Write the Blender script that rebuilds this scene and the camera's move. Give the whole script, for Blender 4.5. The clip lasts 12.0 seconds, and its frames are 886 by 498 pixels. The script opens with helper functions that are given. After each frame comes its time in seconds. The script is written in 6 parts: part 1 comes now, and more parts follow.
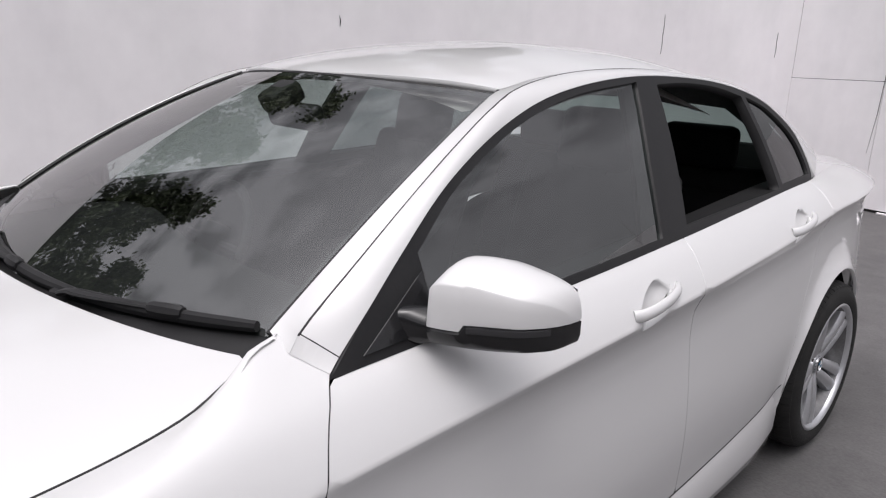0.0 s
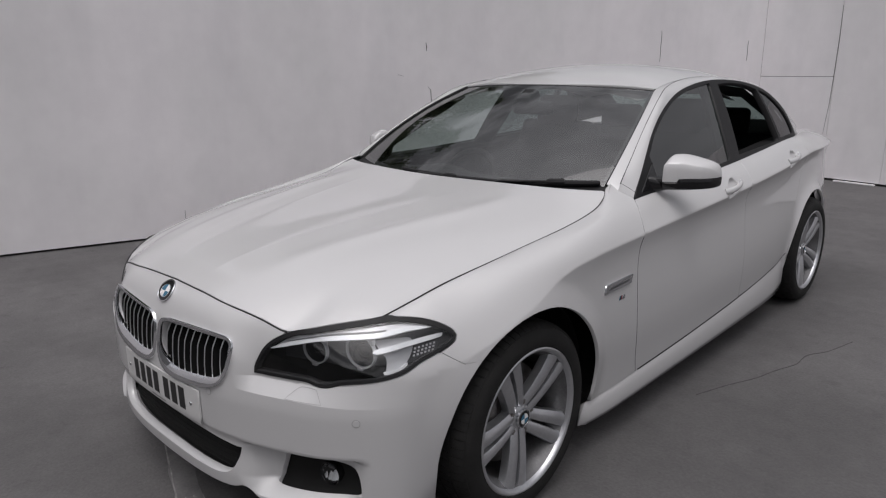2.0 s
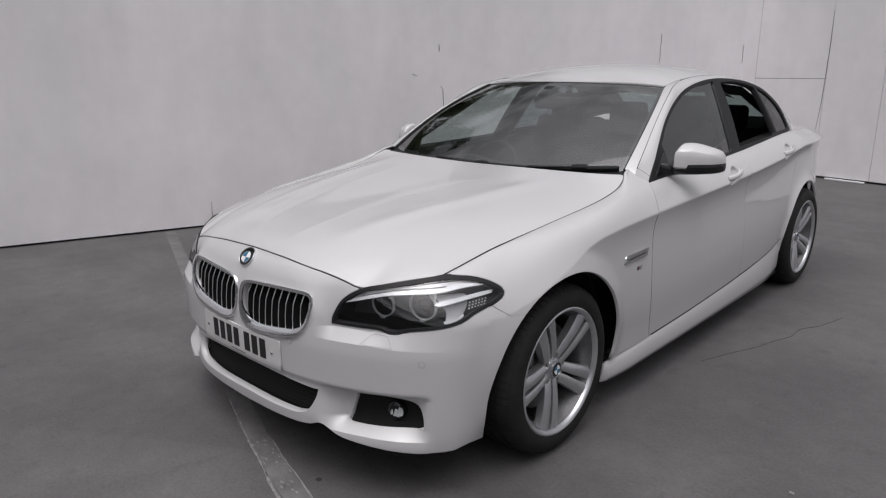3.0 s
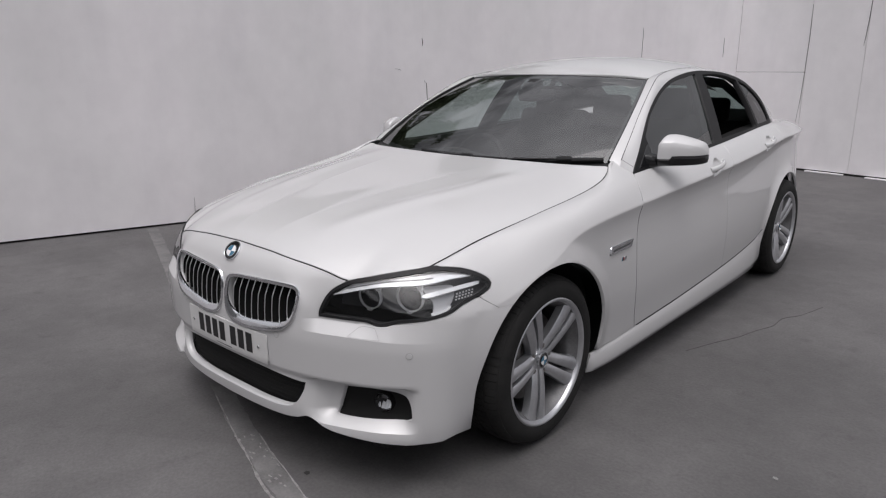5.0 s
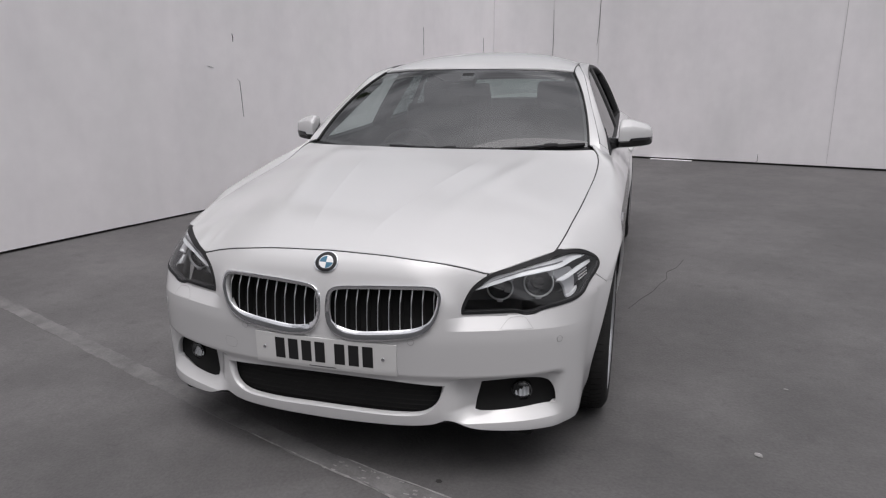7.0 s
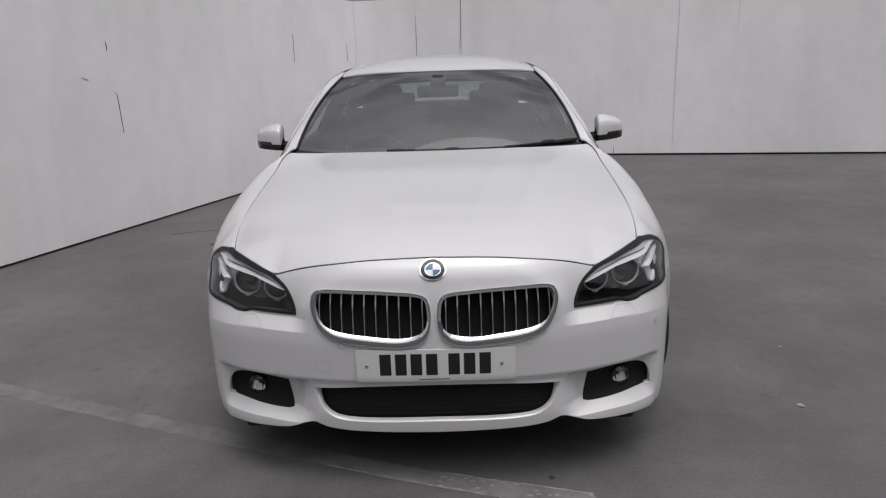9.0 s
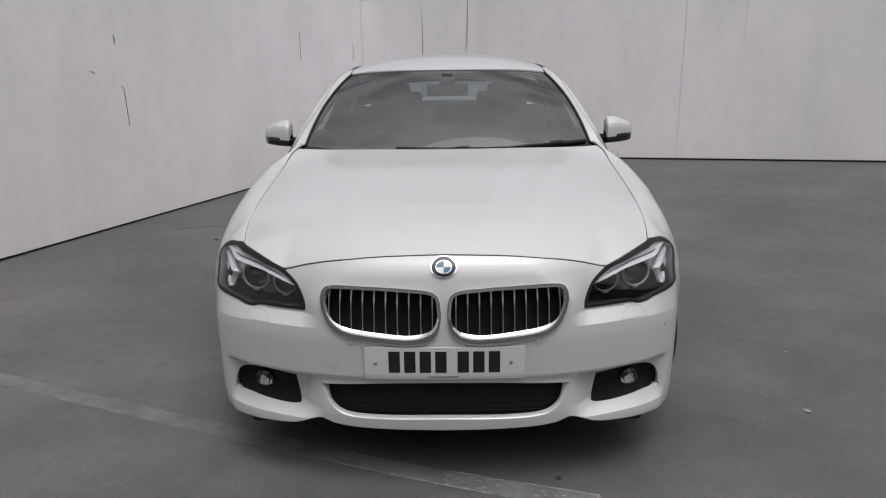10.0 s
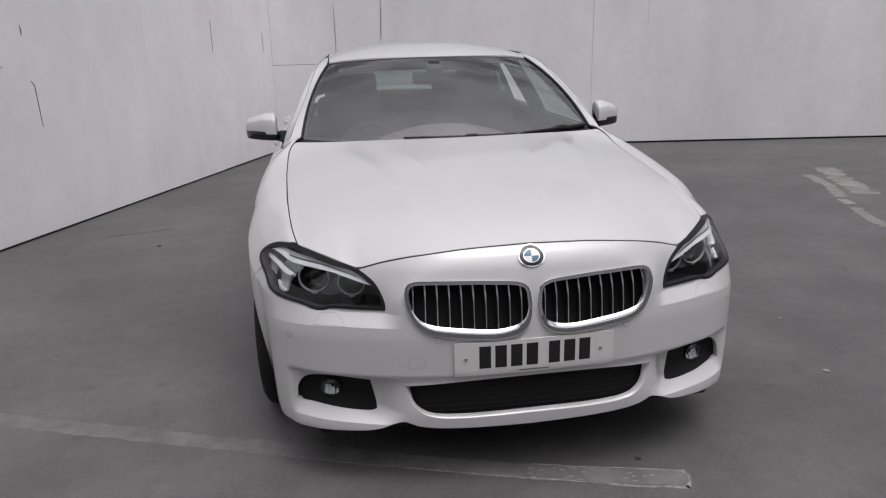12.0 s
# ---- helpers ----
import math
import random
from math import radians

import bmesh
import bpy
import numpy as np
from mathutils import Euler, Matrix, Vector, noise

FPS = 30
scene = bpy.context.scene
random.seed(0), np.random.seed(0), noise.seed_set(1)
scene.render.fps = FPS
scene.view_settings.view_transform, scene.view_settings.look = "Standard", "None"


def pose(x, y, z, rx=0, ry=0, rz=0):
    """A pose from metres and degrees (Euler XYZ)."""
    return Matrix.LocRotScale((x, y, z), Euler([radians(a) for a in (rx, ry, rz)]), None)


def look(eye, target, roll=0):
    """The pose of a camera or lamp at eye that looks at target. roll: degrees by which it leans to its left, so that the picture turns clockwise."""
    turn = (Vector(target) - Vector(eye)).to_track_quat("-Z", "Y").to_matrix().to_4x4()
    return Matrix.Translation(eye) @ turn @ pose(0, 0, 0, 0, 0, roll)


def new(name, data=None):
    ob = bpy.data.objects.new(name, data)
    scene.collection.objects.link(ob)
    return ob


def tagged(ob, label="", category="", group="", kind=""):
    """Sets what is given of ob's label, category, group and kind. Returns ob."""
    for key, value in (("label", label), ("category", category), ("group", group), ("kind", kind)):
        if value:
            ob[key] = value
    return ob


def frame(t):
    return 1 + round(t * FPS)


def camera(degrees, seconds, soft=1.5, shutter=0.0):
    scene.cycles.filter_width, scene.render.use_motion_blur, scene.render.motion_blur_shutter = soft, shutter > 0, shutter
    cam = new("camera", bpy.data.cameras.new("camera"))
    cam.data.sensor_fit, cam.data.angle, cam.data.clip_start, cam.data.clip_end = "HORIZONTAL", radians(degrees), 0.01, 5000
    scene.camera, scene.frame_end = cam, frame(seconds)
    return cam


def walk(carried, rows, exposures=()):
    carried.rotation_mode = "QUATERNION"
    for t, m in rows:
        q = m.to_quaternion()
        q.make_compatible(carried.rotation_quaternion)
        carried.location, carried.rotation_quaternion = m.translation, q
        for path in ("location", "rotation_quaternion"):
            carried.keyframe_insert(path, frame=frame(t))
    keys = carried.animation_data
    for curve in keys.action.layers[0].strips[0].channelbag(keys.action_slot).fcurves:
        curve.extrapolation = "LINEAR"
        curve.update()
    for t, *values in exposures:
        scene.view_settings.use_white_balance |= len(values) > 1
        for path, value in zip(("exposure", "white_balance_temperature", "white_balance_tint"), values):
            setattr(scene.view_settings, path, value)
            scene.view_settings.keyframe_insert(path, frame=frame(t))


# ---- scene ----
cam = camera(65.82, 12.0, soft=1.2)
EXPOSURES = [(0.0, 0.50, 6500, 15), (0.5, 0.11, 6500, 15), (1.0, -0.16, 6500, 15), (1.5, -0.2, 6500, 14), (2.0, -0.18, 6500, 14), (2.5, -0.05, 6500, 14), (3.0, -0.0, 6500, 14), (5.0, 0.10, 6500, 14), (7.5, 0.09, 6500, 13.5), (9.5, 0.03, 6500, 13.5), (12.0, 0.06, 6500, 13.5)]
PATH = [
    (0, (1.623, 1.064, 1.428), (0.238, 2.402, 0.890), 1.80),
    (0.5, (1.788, 0.515, 1.425), (0.412, 1.864, 0.890), -0.18),
    (1, (1.935, 0.005, 1.423), (0.580, 1.387, 0.920), 0.89),
    (1.5, (2.033, -0.430, 1.426), (0.711, 0.969, 0.881), 0.17),
    (2, (2.115, -0.843, 1.462), (0.786, 0.561, 0.953), -0.40),
    (2.5, (2.201, -1.115, 1.448), (0.849, 0.261, 0.921), -0.40),
    (3, (2.220, -1.234, 1.442), (0.903, 0.185, 0.938), -0.10),
    (5, (2.218, -1.243, 1.429), (0.937, 0.204, 0.913), -0.25),
    (5.5, (2.066, -1.374, 1.418), (0.883, 0.142, 0.869), -0.23),
    (6, (1.766, -1.567, 1.412), (0.772, 0.074, 0.849), -0.78),
    (6.5, (1.389, -1.734, 1.415), (0.591, 0.019, 0.877), -1.46),
    (7, (0.999, -1.938, 1.411), (0.457, -0.085, 0.889), -0.43),
    (7.5, (0.648, -2.038, 1.411), (0.289, -0.137, 0.903), -0.80),
    (7.7, (0.512, -2.044, 1.405), (0.223, -0.131, 0.900), -1.69),
    (9.3, (0.043, -2.040, 1.397), (0.027, -0.106, 0.885), -1.33),
    (9.5, (0.031, -2.030, 1.388), (0.013, -0.096, 0.882), -0.87),
    (10, (0.038, -2.038, 1.387), (0.002, -0.104, 0.878), -0.77),
    (10.5, (0.022, -2.037, 1.386), (-0.005, -0.104, 0.876), -0.94),
    (11, (-0.038, -1.997, 1.381), (-0.025, -0.071, 0.844), 0.16),
    (11.5, (-0.333, -1.993, 1.376), (-0.162, -0.073, 0.843), -1.17),
    (12, (-0.586, -1.912, 1.374), (-0.292, -0.008, 0.836), -1.61),
]
walk(cam, [(t, look(eye, target, roll)) for t, eye, target, roll in PATH], EXPOSURES)

# ---- world and light ----
SUN_EL, SUN_ROT = radians(72), radians(150)
world = bpy.data.worlds.new("overcast_sky")
world.use_nodes = True
scene.world = world
wn, wl = world.node_tree.nodes, world.node_tree.links
wn.clear()
w_out = wn.new("ShaderNodeOutputWorld")
w_bg = wn.new("ShaderNodeBackground")
w_sky = wn.new("ShaderNodeTexSky")
w_sky.sky_type, w_sky.sun_disc = "NISHITA", False
w_sky.sun_elevation, w_sky.sun_rotation = SUN_EL, SUN_ROT
w_sky.air_density, w_sky.dust_density, w_sky.ozone_density = 1.0, 4.0, 1.0
w_hsv = wn.new("ShaderNodeHueSaturation")
w_hsv.inputs["Saturation"].default_value = 0.12
w_co = wn.new("ShaderNodeTexCoord")
w_map = wn.new("ShaderNodeMapping")
w_map.inputs["Scale"].default_value = (1.0, 1.0, 2.2)
w_noise = wn.new("ShaderNodeTexNoise")
w_noise.inputs["Scale"].default_value, w_noise.inputs["Detail"].default_value = 5.6, 8.0
w_ramp = wn.new("ShaderNodeValToRGB")
w_ramp.color_ramp.elements[0].position, w_ramp.color_ramp.elements[0].color = 0.43, (0.30, 0.305, 0.31, 1)
w_ramp.color_ramp.elements[1].position, w_ramp.color_ramp.elements[1].color = 0.57, (1.0, 1.0, 1.0, 1)
w_mul = wn.new("ShaderNodeMix")
w_mul.data_type, w_mul.blend_type = "RGBA", "MULTIPLY"
w_mul.inputs["Factor"].default_value = 1.0
# the cloud cover is even overhead, broken lower down and hazy over the horizon
w_even = wn.new("ShaderNodeMapRange")
w_even.inputs["From Min"].default_value, w_even.inputs["From Max"].default_value = 0.56, 0.80
w_even.inputs["To Min"].default_value, w_even.inputs["To Max"].default_value = 1.0, 0.22
wl.new(w_sky.outputs["Color"], w_hsv.inputs["Color"])
wl.new(w_co.outputs["Generated"], w_map.inputs["Vector"])
wl.new(w_map.outputs["Vector"], w_noise.inputs["Vector"])
wl.new(w_noise.outputs["Fac"], w_ramp.inputs["Fac"])
wl.new(w_hsv.outputs["Color"], w_mul.inputs["A"])
wl.new(w_ramp.outputs["Color"], w_mul.inputs["B"])
# an overcast sky is about three times as bright overhead as at the horizon
w_sep = wn.new("ShaderNodeSeparateXYZ")
w_grad = wn.new("ShaderNodeMapRange")
w_grad.inputs["From Min"].default_value, w_grad.inputs["From Max"].default_value = 0.0, 1.0
w_grad.inputs["To Min"].default_value, w_grad.inputs["To Max"].default_value = 0.55, 1.72
w_dome = wn.new("ShaderNodeMix")
w_dome.data_type, w_dome.blend_type = "RGBA", "MULTIPLY"
w_dome.inputs["Factor"].default_value = 1.0
wl.new(w_co.outputs["Generated"], w_sep.inputs[0])
wl.new(w_sep.outputs["Z"], w_even.inputs["Value"])
w_haze = wn.new("ShaderNodeMapRange")
w_haze.inputs["From Min"].default_value, w_haze.inputs["From Max"].default_value = 0.38, 0.50
w_haze.inputs["To Min"].default_value, w_haze.inputs["To Max"].default_value = 0.15, 1.0
wl.new(w_sep.outputs["Z"], w_haze.inputs["Value"])
w_cover = wn.new("ShaderNodeMath")
w_cover.operation = "MULTIPLY"
wl.new(w_even.outputs["Result"], w_cover.inputs[0])
wl.new(w_haze.outputs["Result"], w_cover.inputs[1])
wl.new(w_cover.outputs[0], w_mul.inputs["Factor"])
wl.new(w_sep.outputs["Z"], w_grad.inputs["Value"])
wl.new(w_mul.outputs["Result"], w_dome.inputs["A"])
wl.new(w_grad.outputs["Result"], w_dome.inputs["B"])
wl.new(w_dome.outputs["Result"], w_bg.inputs["Color"])
wl.new(w_bg.outputs["Background"], w_out.inputs["Surface"])
w_bg.inputs["Strength"].default_value = 0.132

sun_data = bpy.data.lights.new("sun", "SUN")
sun_data.energy, sun_data.angle, sun_data.color = 0.5, radians(70), (1.0, 0.98, 0.95)
sun = new("sun", sun_data)
sun.matrix_world = look((math.cos(SUN_EL) * math.sin(SUN_ROT) * 40, math.cos(SUN_EL) * math.cos(SUN_ROT) * 40, math.sin(SUN_EL) * 40), (0, 0, 0))


# ---- materials ----
def material(name, base, rough=0.5, metal=0.0, **extra):
    m = bpy.data.materials.new(name)
    m.use_nodes = True
    b = m.node_tree.nodes["Principled BSDF"]
    b.inputs["Base Color"].default_value = (*base, 1)
    b.inputs["Roughness"].default_value = rough
    b.inputs["Metallic"].default_value = metal
    for key, value in extra.items():
        b.inputs[key.replace("_", " ")].default_value = value
    return m


def node(m, kind, **values):
    n = m.node_tree.nodes.new(kind)
    for key, value in values.items():
        n.inputs[key.replace("_", " ")].default_value = value
    return n


def vary(m, low, high, scale, detail=6.0, rough=None, bump=0.0, bump_scale=None, stretch=(1, 1, 1)):
    """Two scales of colour variation, with roughness and bump from the same noise."""
    t, b = m.node_tree, m.node_tree.nodes["Principled BSDF"]
    co = t.nodes.new("ShaderNodeTexCoord")
    mp = node(m, "ShaderNodeMapping", Scale=stretch)
    n1 = node(m, "ShaderNodeTexNoise", Scale=scale, Detail=detail, Roughness=0.6)
    n2 = node(m, "ShaderNodeTexNoise", Scale=scale * 14, Detail=4.0)
    t.links.new(co.outputs["Object"], mp.inputs["Vector"])
    for n in (n1, n2):
        t.links.new(mp.outputs["Vector"], n.inputs["Vector"])
    add = t.nodes.new("ShaderNodeMath")
    add.operation = "MULTIPLY_ADD"
    add.inputs[1].default_value = 0.35
    t.links.new(n2.outputs["Fac"], add.inputs[0])
    t.links.new(n1.outputs["Fac"], add.inputs[2])
    ramp = t.nodes.new("ShaderNodeValToRGB")
    ramp.color_ramp.elements[0].position, ramp.color_ramp.elements[0].color = 0.45, (*low, 1)
    ramp.color_ramp.elements[1].position, ramp.color_ramp.elements[1].color = 0.9, (*high, 1)
    t.links.new(add.outputs[0], ramp.inputs["Fac"])
    t.links.new(ramp.outputs["Color"], b.inputs["Base Color"])
    if rough:
        r = t.nodes.new("ShaderNodeMapRange")
        r.inputs["To Min"].default_value, r.inputs["To Max"].default_value = rough
        t.links.new(n1.outputs["Fac"], r.inputs["Value"])
        t.links.new(r.outputs["Result"], b.inputs["Roughness"])
    if bump:
        n3 = node(m, "ShaderNodeTexNoise", Scale=bump_scale or scale * 30, Detail=5.0)
        t.links.new(mp.outputs["Vector"], n3.inputs["Vector"])
        bp = node(m, "ShaderNodeBump", Strength=bump, Distance=0.01)
        t.links.new(n3.outputs["Fac"], bp.inputs["Height"])
        t.links.new(bp.outputs["Normal"], b.inputs["Normal"])
    return m


PAINT = material("white_car_paint", (0.568, 0.568, 0.573), 0.42, 0.0, Coat_Weight=1.0, Coat_Roughness=0.03, Coat_IOR=1.62)
BLACK_GLOSS = material("black_gloss_plastic", (0.012, 0.012, 0.013), 0.12)
BLACK_SATIN = vary(material("black_satin_plastic", (0.02, 0.02, 0.022), 0.4, Specular_IOR_Level=0.3), (0.009, 0.009, 0.010), (0.016, 0.016, 0.017), 9.0, rough=(0.45, 0.6))
# near black: the shade of deep recesses is put into this colour
BLACK_VOID = material("black_recess_shade", (0.003, 0.003, 0.003), 0.85)
RUBBER = vary(material("tyre_rubber", (0.02, 0.02, 0.02), 0.75, Specular_IOR_Level=0.25), (0.010, 0.010, 0.010), (0.021, 0.0208, 0.0203), 14.0, rough=(0.7, 0.9), bump=0.15)
CHROME = material("chrome", (0.82, 0.83, 0.85), 0.09, 1.0)
SATIN_CHROME = material("satin_chrome", (0.66, 0.67, 0.69), 0.25, 1.0)
ALLOY = vary(material("silver_alloy", (0.55, 0.56, 0.58), 0.33, 0.85, Coat_Weight=0.25, Coat_Roughness=0.08), (0.47, 0.48, 0.50), (0.60, 0.61, 0.63), 12.0)
BARREL = vary(material("dull_rim_barrel", (0.3, 0.3, 0.31), 0.5, 0.6), (0.11, 0.11, 0.113), (0.22, 0.22, 0.224), 10.0)
IRON = vary(material("brake_iron", (0.25, 0.24, 0.23), 0.4, 0.8), (0.18, 0.17, 0.165), (0.32, 0.31, 0.3), 30.0)
PLATE = material("plate_white", (0.64, 0.64, 0.635), 0.35)
INK = material("plate_black", (0.012, 0.012, 0.013), 0.4)
BLUE = material("enamel_blue", (0.05, 0.16, 0.25), 0.2)
ENAMEL = material("enamel_white", (0.8, 0.8, 0.8), 0.2)
RED_LENS = material("red_lens", (0.35, 0.01, 0.015), 0.1)
LEATHER = vary(material("black_seat_leather", (0.02, 0.02, 0.021), 0.75, Specular_IOR_Level=0.2), (0.008, 0.008, 0.0085), (0.015, 0.015, 0.0155), 8.0)
TRIM = vary(material("dark_interior_plastic", (0.03, 0.03, 0.031), 0.85, Specular_IOR_Level=0.15), (0.009, 0.009, 0.0095), (0.016, 0.016, 0.0165), 3.0)
HEADLINER = material("grey_headliner", (0.35, 0.34, 0.33), 0.9)
SMOKE = material("smoked_lens", (0.03, 0.03, 0.032), 0.12)
LAMP_GREY = material("lamp_grey_plastic", (0.09, 0.09, 0.094), 0.3)
RED_MARK = material("red_mark", (0.22, 0.03, 0.04), 0.3)
SEAM_GREY = material("thin_seam_grey", (0.32, 0.32, 0.325), 0.6)
SLAT_SILVER = material("slat_silver", (0.66, 0.67, 0.68), 0.40, 0.85)
FOG_WHITE = material("fog_lamp_silver", (0.82, 0.83, 0.84), 0.3, 0.35)
LAMP_MID = material("lamp_grey_silver", (0.58, 0.58, 0.59), 0.32, 0.4)
LAMP_SILVER = material("bright_lamp_silver", (0.88, 0.89, 0.90), 0.25, 0.25)
SEAM = material("seam_black", (0.015, 0.015, 0.016), 0.6)


def glass(name, tint, gloss=0.08, rough=0.0, rise=5.0):
    """Thin pane: clear tinted transmission with a real Fresnel gloss."""
    m = bpy.data.materials.new(name)
    m.use_nodes = True
    t = m.node_tree
    t.nodes.clear()
    out = t.nodes.new("ShaderNodeOutputMaterial")
    tr = t.nodes.new("ShaderNodeBsdfTransparent")
    tr.inputs["Color"].default_value = (*tint, 1)
    gl = t.nodes.new("ShaderNodeBsdfGlossy")
    gl.inputs["Roughness"].default_value = rough
    lw = t.nodes.new("ShaderNodeLayerWeight")
    pw = t.nodes.new("ShaderNodeMath")
    pw.operation = "POWER"
    pw.inputs[1].default_value = rise
    fr = t.nodes.new("ShaderNodeMath")
    fr.operation = "MULTIPLY_ADD"
    fr.inputs[1].default_value, fr.inputs[2].default_value = 1.0 - gloss, gloss
    t.links.new(lw.outputs["Facing"], pw.inputs[0])
    t.links.new(pw.outputs[0], fr.inputs[0])
    mx = t.nodes.new("ShaderNodeMixShader")
    t.links.new(fr.outputs[0], mx.inputs[0])
    t.links.new(tr.outputs[0], mx.inputs[1])
    t.links.new(gl.outputs[0], mx.inputs[2])
    t.links.new(mx.outputs[0], out.inputs["Surface"])
    return m


WINDSCREEN_GLASS = glass("windscreen_glass", (0.82, 0.87, 0.85), 0.20, rise=4.0)
SIDE_GLASS = glass("side_glass", (0.68, 0.76, 0.74), 0.20)
REAR_GLASS = glass("tinted_rear_glass", (0.30, 0.38, 0.355), 0.10)
DARK_GLASS = glass("dark_rear_side_glass", (0.20, 0.245, 0.24), 0.13)
LAMP_GLASS = glass("clear_lamp_lens", (0.93, 0.94, 0.95), 0.07)


# ---- mesh helpers ----
def pc(*knots):
    """A smooth monotone curve through (x, y) knots."""
    xs, ys = np.array(knots, float).T
    h, d = np.diff(xs), np.diff(ys) / np.diff(xs)
    m = np.zeros(len(xs))
    m[0], m[-1] = d[0], d[-1]
    for i in range(1, len(xs) - 1):
        if d[i - 1] * d[i] > 0:
            w1, w2 = 2 * h[i] + h[i - 1], h[i] + 2 * h[i - 1]
            m[i] = (w1 + w2) / (w1 / d[i - 1] + w2 / d[i])

    def f(x):
        x = np.asarray(x, float)
        i = np.clip(np.searchsorted(xs, x) - 1, 0, len(h) - 1)
        t = np.clip((x - xs[i]) / h[i], -0.5, 1.5)
        inside = (2 * t**3 - 3 * t**2 + 1) * ys[i] + (t**3 - 2 * t**2 + t) * h[i] * m[i] + (3 * t**2 - 2 * t**3) * ys[i + 1] + (t**3 - t**2) * h[i] * m[i + 1]
        return np.where(x < xs[0], ys[0] + m[0] * (x - xs[0]), np.where(x > xs[-1], ys[-1] + m[-1] * (x - xs[-1]), inside))
    return f


def smooth(a, b, x):
    t = np.clip((np.asarray(x, float) - a) / (b - a), 0, 1)
    return t * t * (3 - 2 * t)


def spline(points, step=0.02, closed=False):
    """A Catmull-Rom line through points of any dimension; a point given twice is a corner."""
    groups, run = [], [np.array(points[0], float)]
    pts = [np.array(p, float) for p in points]
    if closed:
        k = next((i for i in range(len(pts)) if np.allclose(pts[i], pts[i - 1])), None)
        if k is None:
            pts = pts + [pts[0]]
        else:
            pts = pts[k:] + pts[:k]
            pts = pts + [pts[0]] if not np.allclose(pts[0], pts[-1]) else pts
        loop_round = k is None
    else:
        loop_round = False
    runs, cur = [], [pts[0]]
    for p in pts[1:]:
        if np.allclose(p, cur[-1]):
            if len(cur) > 1:
                runs.append(cur)
            cur = [p]
        else:
            cur.append(p)
    if len(cur) > 1:
        runs.append(cur)
    out = []
    for r in runs:
        n = len(r)
        for i in range(n - 1):
            p1, p2 = r[i], r[i + 1]
            p0 = r[i - 1] if i else (r[-2] if loop_round else 2 * p1 - p2)
            p3 = r[i + 2] if i + 2 < n else (r[1] if loop_round else 2 * p2 - p1)
            k = max(1, int(math.ceil(np.linalg.norm(p2 - p1) / step)))
            for j in range(k):
                t = j / k
                out.append(0.5 * (2 * p1 + (p2 - p0) * t + (2 * p0 - 5 * p1 + 4 * p2 - p3) * t * t + (3 * p1 - p0 - 3 * p2 + p3) * t**3))
        if r is runs[-1] and not closed:
            out.append(r[-1])
    return np.array(out)


def link(name, verts, faces, mat, parent=None, label="", normals=None, flat=False):
    me = bpy.data.meshes.new(name)
    me.from_pydata([tuple(map(float, v)) for v in verts], [], faces)
    me.materials.append(mat)
    me.polygons.foreach_set("use_smooth", [not flat] * len(me.polygons))
    me.update()
    if normals is not None:
        me.normals_split_custom_set_from_vertices([tuple(map(float, n)) for n in normals])
    ob = new(name, me)
    ob.parent = parent
    if label:
        tagged(ob, label)
    return ob


def part(name, bm, mat, parent, label="", smooth_shade=True):
    """One bmesh as one mesh object under a thing or a part."""
    bmesh.ops.recalc_face_normals(bm, faces=bm.faces)
    me = bpy.data.meshes.new(name)
    bm.to_mesh(me)
    bm.free()
    me.materials.append(mat)
    me.polygons.foreach_set("use_smooth", [smooth_shade] * len(me.polygons))
    if smooth_shade:
        me.set_sharp_from_angle(angle=radians(40))
    ob = new(name, me)
    ob.parent = parent
    if label:
        tagged(ob, label)
    return ob


def inside(poly, p):
    x, y = p[:, 0], p[:, 1]
    hit = np.zeros(len(p), bool)
    a, b = poly, np.roll(poly, -1, 0)
    for (x1, y1), (x2, y2) in zip(a, b):
        c = ((y1 > y) != (y2 > y)) & (x < (x2 - x1) * (y - y1) / (y2 - y1 + 1e-15) + x1)
        hit ^= c
    return hit


